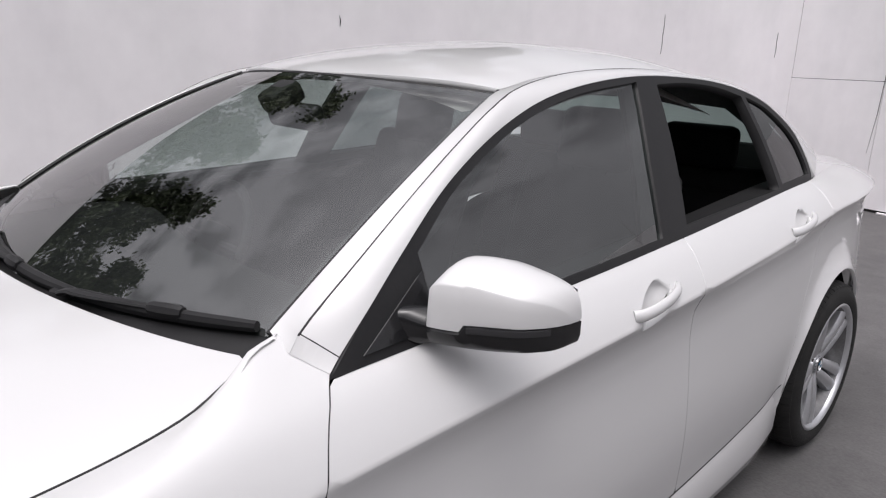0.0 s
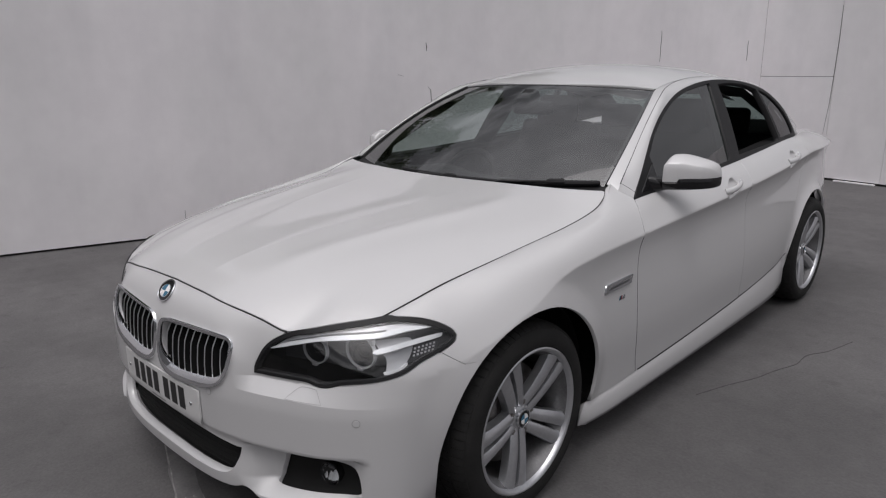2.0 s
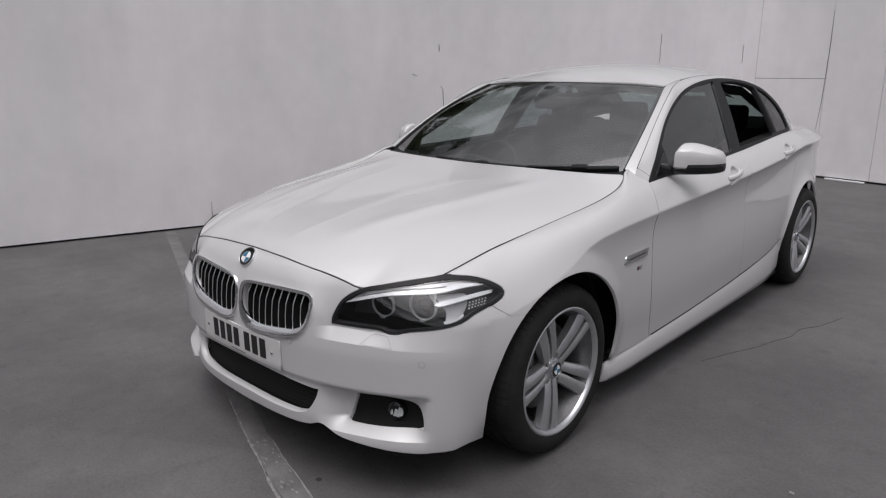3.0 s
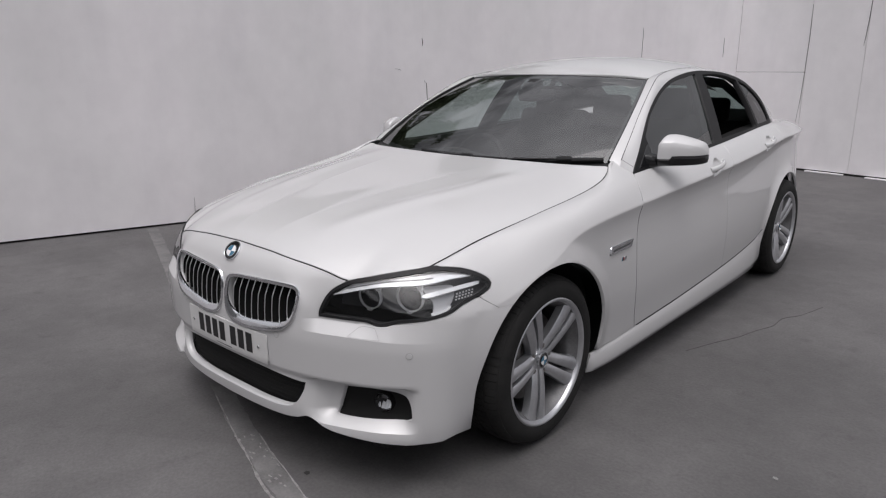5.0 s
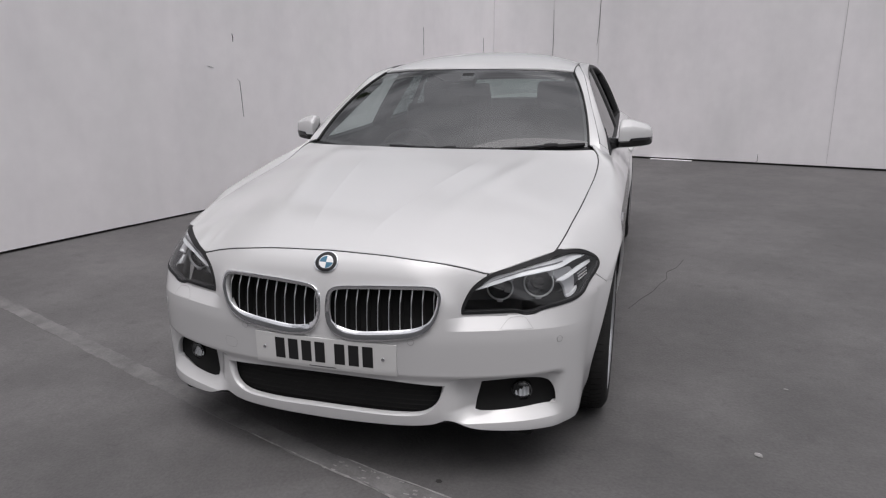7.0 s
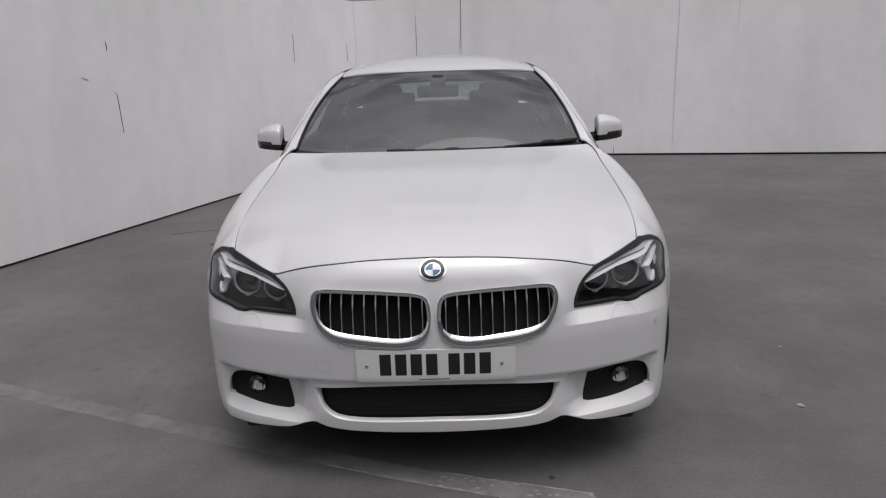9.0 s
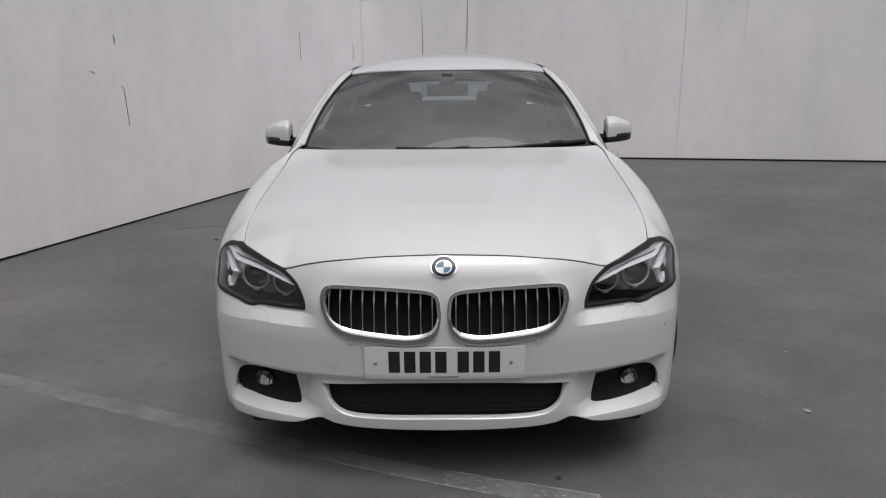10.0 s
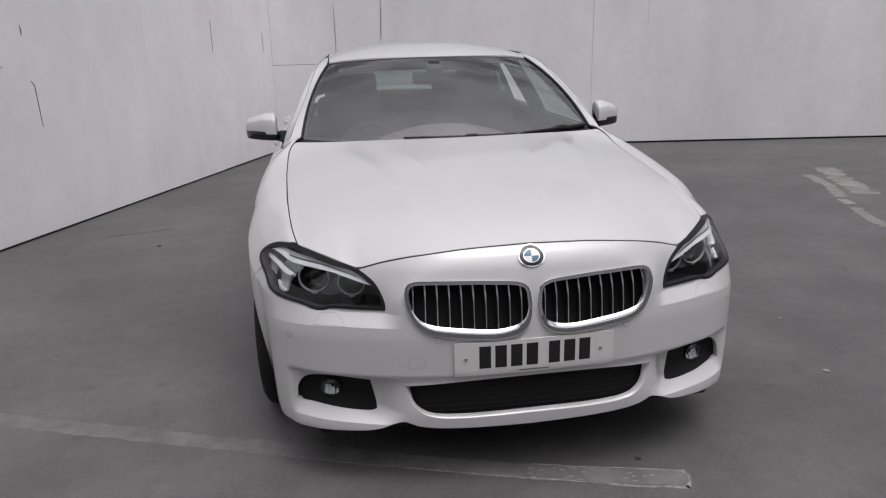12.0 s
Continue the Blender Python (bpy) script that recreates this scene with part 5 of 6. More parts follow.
for sd in (1, -1):
    # kidney grille, its backing sheet coloured as the shade behind the bars
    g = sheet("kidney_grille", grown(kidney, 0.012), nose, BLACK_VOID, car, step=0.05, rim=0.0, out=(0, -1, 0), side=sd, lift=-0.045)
    low = grown(kidney, -0.003)
    k_mid = kidney[:, 1].mean()
    low[:, 1] += 0.017 * smooth(k_mid + 0.02, kidney[:, 1].min(), low[:, 1])
    edge_line = grown(kidney, 0.002)

    seg = np.linspace(0, 1, 8, endpoint=False)[:, None]
    fine_edge = np.concatenate([p * (1 - seg) + r * seg for p, r in zip(edge_line, np.roll(edge_line, -1, 0))])

    def frame_fn(q, fine_edge=fine_edge):
        deep_in = np.array([np.linalg.norm(fine_edge - p, axis=1).min() for p in q])
        return nose(q) + np.array([0, 1.0, 0]) * np.clip(0.9 * deep_in - 0.002, 0, 0.02)[:, None]
    ring_sheet("grille_frame", edge_line, low, frame_fn, CHROME, g, 0.010, 0.03, sd, "polished chrome frame")
    ax0, ax1 = kidney[:, 0].min(), kidney[:, 0].max()
    for k in range(10):
        a = ax0 + 0.026 + (ax1 - ax0 - 0.050) * k / 9
        zs = np.linspace(kidney[:, 1].min() + 0.004, kidney[:, 1].max() - 0.004, 60)
        col = inside(low, np.stack([np.full(60, a), zs], 1))
        if col.sum() < 3:
            continue
        z0, z1 = zs[col].min() - 0.001, zs[col].max() + 0.003
        bm = bmesh.new()
        rows = []
        for z in np.linspace(z0, z1, 12):
            c = nose(np.array([(a, z)]))[0]
            t = (z - z0) / (z1 - z0)
            fwd = bar_fwd(t)
            w1 = 0.0014 + 0.0010 * smooth(0.60, 0.72, t)
            rows.append([bm.verts.new((sd * (c[0] + dx), c[1] + dy, z)) for dx, dy in ((-w1 * 0.9, 0.0065 - fwd), (-w1, 0.0048 - fwd), (0.0, 0.003 - fwd), (w1, 0.0048 - fwd), (w1 * 0.9, 0.0065 - fwd))])
        for r0, r1 in zip(rows, rows[1:]):
            for i in range(4):
                bm.faces.new((r0[i], r0[i + 1], r1[i + 1], r1[i]))
        slat = part("slat", bm, SLAT_SILVER, g)
        bm = bmesh.new()
        rows = []
        for z in np.linspace(z0, z1, 8):
            c = nose(np.array([(a, z)]))[0]
            fwd = bar_fwd((z - z0) / (z1 - z0))
            rows.append([bm.verts.new((sd * (c[0] + dx), c[1] + dy - fwd, z)) for dx, dy in ((-0.0018, 0.040), (-0.0019, 0.006), (0.0019, 0.006), (0.0018, 0.040))])
        for r0, r1 in zip(rows, rows[1:]):
            for i in range(3):
                bm.faces.new((r0[i], r0[i + 1], r1[i + 1], r1[i]))
        part("slat_fin", bm, BLACK_VOID, slat)

    # headlight: bowl, brow, rings, lens and black edge
    deep = lambda d: (lambda q: nose(q) + np.array([-0.25 * d, d, 0]))
    lamp = sheet("headlight", grown(lamp_outline, -0.002), deep(0.125), LAMP_GREY, car, step=0.03, rim=0.0, out=(0, -1, 0), side=sd)
    edge_in = grown(lamp_outline, -0.008)
    edge_in[:, 1] -= 0.004 * smooth(0.70, 0.76, edge_in[:, 1])
    ring_sheet("lamp_edge", grown(lamp_outline, 0.001), edge_in, nose, BLACK_SATIN, lamp, 0.003, 0.030, sd)
    panel = spline([(nose_a(0.512, 0.702), 0.702), (nose_a(0.555, 0.736), 0.736), (nose_a(0.60, 0.748), 0.748), (nose_a(0.66, 0.761), 0.761), (nose_y(0.357, 0.771), 0.771), (nose_y(0.42, 0.769), 0.769), (nose_y(0.462, 0.756), 0.756), (nose_y(0.40, 0.752), 0.752), (nose_y(0.33, 0.745), 0.745), (nose_a(0.64, 0.734), 0.734), (nose_a(0.58, 0.720), 0.720), (nose_a(0.54, 0.707), 0.707)], 0.012, True)
    sheet("brow_panel", panel, nose, LAMP_MID, lamp, step=0.02, rim=0.006, out=(0, -1, 0), side=sd, lift=-0.009)
    brow = spline([(nose_a(0.502, 0.698), 0.698), (nose_a(0.535, 0.715), 0.715), (nose_a(0.58, 0.730), 0.730), (nose_a(0.64, 0.744), 0.744), (nose_y(0.33, 0.755), 0.755), (nose_y(0.40, 0.762), 0.762), (nose_y(0.465, 0.755), 0.755), (nose_y(0.40, 0.751), 0.751), (nose_y(0.33, 0.743), 0.743), (nose_a(0.64, 0.732), 0.732), (nose_a(0.58, 0.718), 0.718), (nose_a(0.535, 0.705), 0.705)], 0.012, True)
    sheet("brow", brow, nose, LAMP_SILVER, lamp, step=0.02, rim=0.010, out=(0, -1, 0), side=sd, lift=-0.005, label="silver brow strip of the headlight")
    slot = spline([(nose_a(0.545, 0.722), 0.722), (nose_a(0.60, 0.7385), 0.7385), (nose_a(0.66, 0.751), 0.751), (nose_y(0.35, 0.7595), 0.7595), (nose_y(0.35, 0.7565), 0.7565), (nose_a(0.66, 0.747), 0.747), (nose_a(0.60, 0.735), 0.735)], 0.012, True)
    sheet("brow_slot", slot, nose, LAMP_GREY, lamp, step=0.02, rim=0.003, out=(0, -1, 0), side=sd, lift=-0.0035)
    for nm, c, r in (("ring_inner", (0.561, 0.246, 0.675), 0.046), ("ring_outer", (0.683, 0.316, 0.680), 0.053)):
        at = Matrix.Translation((sd * c[0], c[1], c[2])) @ Matrix.Rotation(sd * radians(12), 4, "Z")
        turned(nm, [(-0.010, r), (0.001, r), (0.003, r * 0.975), (0.003, r * 0.93), (0.0, r * 0.905), (-0.012, r * 0.89)], LAMP_SILVER, lamp, at)
        turned("projector_bowl", [(-0.004, r * 0.88), (-0.014, r * 0.80), (-0.026, r * 0.62), (-0.030, r * 0.3), (-0.030, 0.0)], BLACK_GLOSS, lamp, at)
        turned("projector_lens", [(-0.026, r * 0.55), (-0.016, r * 0.50), (-0.009, r * 0.34), (-0.006, r * 0.15), (-0.006, 0.0)], BLACK_GLOSS, lamp, at)
        # clip under the ring and the bracket beside its top
        bm = bmesh.new()
        block(bm, (-0.010, -0.007, -r - 0.004), (0.010, 0.004, -r * 0.88), 0.002, 1, at)
        part("ring_clip", bm, LAMP_MID, lamp)
        bm = bmesh.new()
        block(bm, (sd * r * 0.78 - 0.009, -0.004, r * 0.52), (sd * r * 0.78 + 0.009, 0.010, r * 0.52 + 0.020), 0.003, 1, at)
        part("ring_bracket", bm, LAMP_SILVER, lamp)
    blade = spline([(nose_y(0.300, 0.716), 0.716), (nose_y(0.38, 0.727), 0.727), (nose_y(0.45, 0.735), 0.735), (nose_y(0.490, 0.737), 0.737), (nose_y(0.484, 0.728), 0.728), (nose_y(0.38, 0.715), 0.715), (nose_y(0.300, 0.706), 0.706)], 0.012, True)
    sheet("side_blade", blade, nose, LAMP_SILVER, lamp, step=0.02, rim=0.02, out=(0, -1, 0), side=sd, lift=-0.016)
    refl = spline([(nose_y(0.315, 0.742), 0.742), (nose_y(0.36, 0.746), 0.746), (nose_y(0.41, 0.740), 0.740), (nose_y(0.40, 0.705), 0.705), (nose_y(0.37, 0.672), 0.672), (nose_y(0.33, 0.650), 0.650), (nose_y(0.31, 0.656), 0.656), (nose_y(0.325, 0.700), 0.700)], 0.012, True)
    sheet("side_reflector", refl, nose, LAMP_MID, lamp, step=0.02, rim=0.01, out=(0, -1, 0), side=sd, lift=-0.045)
    foot_strip = spline([(nose_y(0.300, 0.660), 0.660), (nose_y(0.345, 0.664), 0.664), (nose_y(0.375, 0.676), 0.676), (nose_y(0.372, 0.668), 0.668), (nose_y(0.34, 0.654), 0.654), (nose_y(0.300, 0.650), 0.650)], 0.012, True)
    sheet("reflector_foot", foot_strip, nose, LAMP_SILVER, lamp, step=0.02, rim=0.01, out=(0, -1, 0), side=sd, lift=-0.034)
    for row in range(3):
        for k in range(6):
            y0, z0 = 0.392 + 0.011 * k + 0.005 * row, 0.688 + 0.009 * row + 0.0012 * k
            bar = np.array([(nose_y(y0, z0), z0), (nose_y(y0 + 0.005, z0), z0), (nose_y(y0 + 0.007, z0 + 0.005), z0 + 0.005), (nose_y(y0 + 0.002, z0 + 0.005), z0 + 0.005)], float)
            sheet("reflector_rib", bar, nose, LAMP_MID, lamp, step=0.02, rim=0.003, out=(0, -1, 0), side=sd, lift=-0.026)
    lens = sheet("lens", grown(lamp_outline, -0.006), nose, LAMP_GLASS, lamp, step=0.03, rim=0.0, out=(0, -1, 0), side=sd, lift=0.0012)
    lens.visible_shadow = False

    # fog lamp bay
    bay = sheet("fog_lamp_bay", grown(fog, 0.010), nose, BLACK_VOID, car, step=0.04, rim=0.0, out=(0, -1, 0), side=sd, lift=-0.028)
    at = Matrix.Translation((sd * 0.650, 0.214, 0.318)) @ Matrix.Rotation(sd * radians(12), 4, "Z")

    turned("fog_ring", [(-0.03, 0.036), (0.005, 0.036), (0.006, 0.0345), (0.003, 0.0325), (-0.02, 0.032)], BLACK_GLOSS, bay, at)
    turned("fog_bowl", [(0.002, 0.032), (-0.010, 0.029), (-0.020, 0.022), (-0.026, 0.010), (-0.028, 0.0)], BLACK_GLOSS, bay, at)
    bm = bmesh.new()
    for k in range(8):
        x0, x1 = -0.026 + 0.0065 * k, -0.026 + 0.0065 * (k + 1)
        lo = -0.6 * math.sqrt(0.0285**2 - (x0 / 2 + x1 / 2) ** 2) - 0.006
        y0, y1 = (0.0, 0.004) if k % 2 else (0.004, 0.0)
        bm.faces.new([bm.verts.new(at @ Vector(c)) for c in ((x0, y0 - 0.004, lo), (x1, y1 - 0.004, lo), (x1, y1 + 0.012, 0.007), (x0, y0 + 0.012, 0.007))])
    part("fog_reflector", bm, FOG_WHITE, bay, "silver ribbed reflector of the fog lamp")
    bm = bmesh.new()
    block(bm, (-0.011, 0.002, 0.014), (0.011, 0.010, 0.022), 0.002, 2, at)
    part("fog_shade", bm, LAMP_GREY, bay)
    fl = turned("fog_lens", [(0.004, 0.033), (0.010, 0.025), (0.014, 0.012), (0.015, 0.0)], LAMP_GLASS, bay, at)
    fl.visible_shadow = False

    # parking sensors and the covers let into the bumper
    for cx, cz in ((0.307, 0.533), (0.772, 0.522)):
        ca = float(nose_a(cx, cz))
        sen = sheet("parking_sensor", disc(ca, cz, 0.0095, 20), nose, PAINT, bumper, step=0.02, rim=0.004, out=(0, -1, 0), side=sd, lift=0.0015)
        ring_sheet("sensor_ring", disc(ca, cz, 0.0118, 24), disc(ca, cz, 0.0105, 24), nose, SEAM_GREY, sen, 0.0008, 0.002, sd, step=0.02)
    wash = spline([(0.588, 0.573), (0.588, 0.573), (0.603, 0.594), (0.618, 0.606), (0.655, 0.606), (0.667, 0.600), (0.690, 0.571), (0.690, 0.571)], 0.01, True)
    wash = np.stack([nose_a(wash[:, 0], wash[:, 1]), wash[:, 1]], 1)
    ring_sheet("washer_seam", grown(wash, 0.0006), grown(wash, -0.0006), nose, SEAM_GREY, bumper, 0.0012, 0.0, sd, step=0.05)

# tow-eye cover on the driver's side
tow = spline([(0.352, 0.470), (0.358, 0.440), (0.395, 0.440), (0.402, 0.455), (0.396, 0.475)], 0.01, True)
tow = np.stack([nose_a(tow[:, 0], tow[:, 1]), tow[:, 1]], 1)
ring_sheet("tow_cover_seam", grown(tow, 0.0005), grown(tow, -0.0005), nose, SEAM_GREY, bumper, 0.0012, 0.0, -1, step=0.05)

# lower intake: dark mesh over a near-black sheet that paints the opening's shade
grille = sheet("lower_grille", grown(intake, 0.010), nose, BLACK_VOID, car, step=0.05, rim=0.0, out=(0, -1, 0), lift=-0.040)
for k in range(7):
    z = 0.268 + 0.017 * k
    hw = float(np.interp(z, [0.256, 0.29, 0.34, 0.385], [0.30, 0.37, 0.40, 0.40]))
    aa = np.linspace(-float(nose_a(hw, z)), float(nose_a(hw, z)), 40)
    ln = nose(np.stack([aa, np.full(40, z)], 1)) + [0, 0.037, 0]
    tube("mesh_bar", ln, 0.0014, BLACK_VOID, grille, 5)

# number plate with plain bars in place of its signs
a26 = float(nose_a(0.26, 0.46))
rect = lambda x0, x1, z0, z1: np.array(line((x0, z0), (x1, z0)) + line((x1, z0), (x1, z1)) + line((x1, z1), (x0, z1)) + line((x0, z1), (x0, z0)))
number_plate = sheet("number_plate", rect(-a26, a26, 0.410, 0.521), nose, PLATE, car, step=0.04, rim=0.006, out=(0, -1, 0), lift=0.008, label="white number plate with black bars")
x = -0.188
for k in range(7):
    if k == 4:
        x += 0.022
    sheet("plate_bar", rect(x + 0.006, x + 0.043, 0.432, 0.507), nose, INK, number_plate, step=0.05, rim=0.0, out=(0, -1, 0), lift=0.0087)
    x += 0.0505
for x in (-0.225, 0.215):
    sheet("plate_screw", disc(x, 0.466, 0.006, 12), nose, SATIN_CHROME, number_plate, step=0.02, rim=0.002, out=(0, -1, 0), lift=0.0105)
sheet("maker_line", rect(-0.055, 0.045, 0.4155, 0.4185), nose, LAMP_GREY, number_plate, step=0.05, rim=0.0, out=(0, -1, 0), lift=0.0087)

# round badge on the nose
RZ = 0.772
oval_disc = lambda r, n: disc(0, 0, r, n) * [1, 0.68] + [0, RZ]
badge = sheet("round_badge", oval_disc(0.042, 40), nose, BLACK_GLOSS, car, step=0.012, rim=0.006, out=(0, -1, 0.3), lift=0.005, label="round black badge with blue and white quarters")
ring_sheet("badge_rim", oval_disc(0.0435, 40), oval_disc(0.040, 40), nose, CHROME, badge, 0.006, 0.006, step=0.02)
ring_sheet("badge_ring", oval_disc(0.0265, 32), oval_disc(0.0245, 32), nose, CHROME, badge, 0.0062, 0.001, step=0.02)
for k in range(4):
    q = np.linspace(k * math.pi / 2, (k + 1) * math.pi / 2, 10)
    sheet("badge_field", np.array([(0.0, RZ)] + [(0.0245 * math.sin(t), RZ + 0.0245 * 0.68 * math.cos(t)) for t in q]), nose, ENAMEL if k % 2 == 0 else BLUE, badge, step=0.02, rim=0.0, out=(0, -1, 0.3), lift=0.0058)

# ---- shut lines: dark seals lying in the gaps ----
def seal(name, pts3, r=0.0032, sink=0.0035, mirror=True, closed=False):
    p = np.asarray(pts3, float)
    for sd in ((1, -1) if mirror else (1,)):
        tube(name, p * [sd, 1, 1] - [sd * sink * 0.5, 0, sink * 0.6], r, SEAM, car, 6, closed=closed)


seal("bonnet_seal", hood(np.stack([HX(np.linspace(0.368, 1.495, 60)), np.linspace(0.368, 1.495, 60)], 1)), lambda t: 0.0022 + 0.0020 * t**2, 0.004)
xf = np.linspace(-0.54, 0.54, 70)
seal("nose_seal", hood(np.stack([xf, hood_front(xf) + 0.001], 1)), 0.0028, 0.003, False)
seal("door_seal", side(on_side(gap_f)), 0.0024)
seal("door_seal", side(on_side(gap_m)), 0.0014)
seal("door_seal", side(on_side(gap_r)), 0.0012)
sl = np.array([(float(nose_y(0.466, 0.681)), 0.681), (float(nose_y(0.49, 0.663)), 0.663), (float(nose_y(0.52, 0.641)), 0.641), rear_edge[0]])
seal("wing_seal", nose(spline(sl, 0.02)), 0.0012, 0.003)
seal("pillar_seal", mid[1:33], 0.0022, 0.002)
seal("roof_seal", mid[32:52] - [0.0015, 0, 0], 0.0030, 0.003)
seal("pillar_foot_seal", rail_fn(mid, rout, 0.006)(np.array([(U0, v) for v in np.linspace(0, 0.2, 12)])), 0.0014, 0.001)
seal("screen_seal", screen(np.stack([np.full(40, 0.992), np.linspace(0, 1, 40)], 1)), lambda t: 0.0065 - 0.002 * t, -0.007)
seal("screen_top_seal", screen(np.stack([np.linspace(-0.99, 0.99, 50), np.full(50, 1.0)], 1)), 0.0045, 0.003, False)

# black border printed on the inside of the windscreen
edge = lambda s, lo, hi: np.array([(k, lo) for k in np.linspace(-s, s, 50)] + [(s, t) for t in np.linspace(lo, hi, 30)[1:-1]] + [(k, hi) for k in np.linspace(s, -s, 50)] + [(-s, t) for t in np.linspace(hi, lo, 30)[1:-1]])
sheet("screen_border", edge(0.998, 0.002, 0.997), screen, BLACK_SATIN, windscreen, [edge(0.968, 0.035, 0.970)], 0.04, 0.0, (0, -1, 1), 1, -0.003)

# cowl panel between the bonnet and the screen
def cowl_fn(q):
    s, t = q[:, 0], q[:, 1:] * 5
    b = ws_b(s) + [0, 0.02, 0.006]
    f = np.stack([0.757 * s, hood_back(0.757 * s) - 0.03, 0.962 + 0.012 * (1 - s * s)], 1)
    return f * (1 - t) + b * t


o = [(s, 0.0) for s in np.linspace(-1, 1, 40)] + [(1, 0.1)] + [(s, 0.2) for s in np.linspace(1, -1, 40)] + [(-1, 0.1)]
sheet("cowl_panel", o, cowl_fn, BLACK_SATIN, car, step=0.05, rim=0.01, out=(0, 0, 1))

# wipers: spindle, arm and blade on the glass
def on_screen(s, t, lift):
    q = np.array([(s, t)])
    e = 1e-3
    n = np.cross((screen(q + [e, 0]) - screen(q - [e, 0]))[0], (screen(q + [0, e]) - screen(q - [0, e]))[0])
    n /= np.linalg.norm(n)
    return screen(q)[0] + n * lift * (1 if n[2] > 0 else -1)


for pivot, elbow, tip_a, b0, b1 in (((0.40, 0.002), (0.52, 0.008), (0.75, 0.018), (0.45, 0.018), (0.965, 0.014)), ((-0.18, 0.002), (-0.08, 0.010), (0.10, 0.022), (-0.34, 0.030), (0.455, 0.016))):
    wiper = new("wiper")
    wiper.parent = car
    arm = [on_screen(*pivot, 0.012), on_screen((pivot[0] + elbow[0]) / 2, elbow[1], 0.026), on_screen(*elbow, 0.026), on_screen(*tip_a, 0.020)]
    tube("arm", spline(arm, 0.02), lambda t: 0.012 - 0.005 * t, BLACK_SATIN, wiper, 8, flat=0.55)
    lathe_at = on_screen(*pivot, 0.006)
    bm = bmesh.new()
    bmesh.ops.create_cone(bm, cap_ends=True, segments=20, radius1=0.024, radius2=0.018, depth=0.024, matrix=Matrix.Translation(lathe_at))
    part("spindle_cap", bm, BLACK_SATIN, wiper)
    bl = [on_screen(b0[0] + (b1[0] - b0[0]) * k, b0[1] + (b1[1] - b0[1]) * k, 0.010) for k in np.linspace(0, 1, 14)]
    tube("blade", bl, lambda t: 0.0085 + 0.003 * np.sin(np.pi * t) ** 0.5, BLACK_SATIN, wiper, 8, flat=1.1)
    tube("blade_clip", [on_screen(tip_a[0] + d, tip_a[1], 0.017) for d in (-0.045, -0.03, 0.0, 0.035, 0.045)], lambda t: 0.010 + 0.004 * np.sin(np.pi * np.clip(t, 0, 1)) ** 0.5, BLACK_SATIN, wiper, 8)

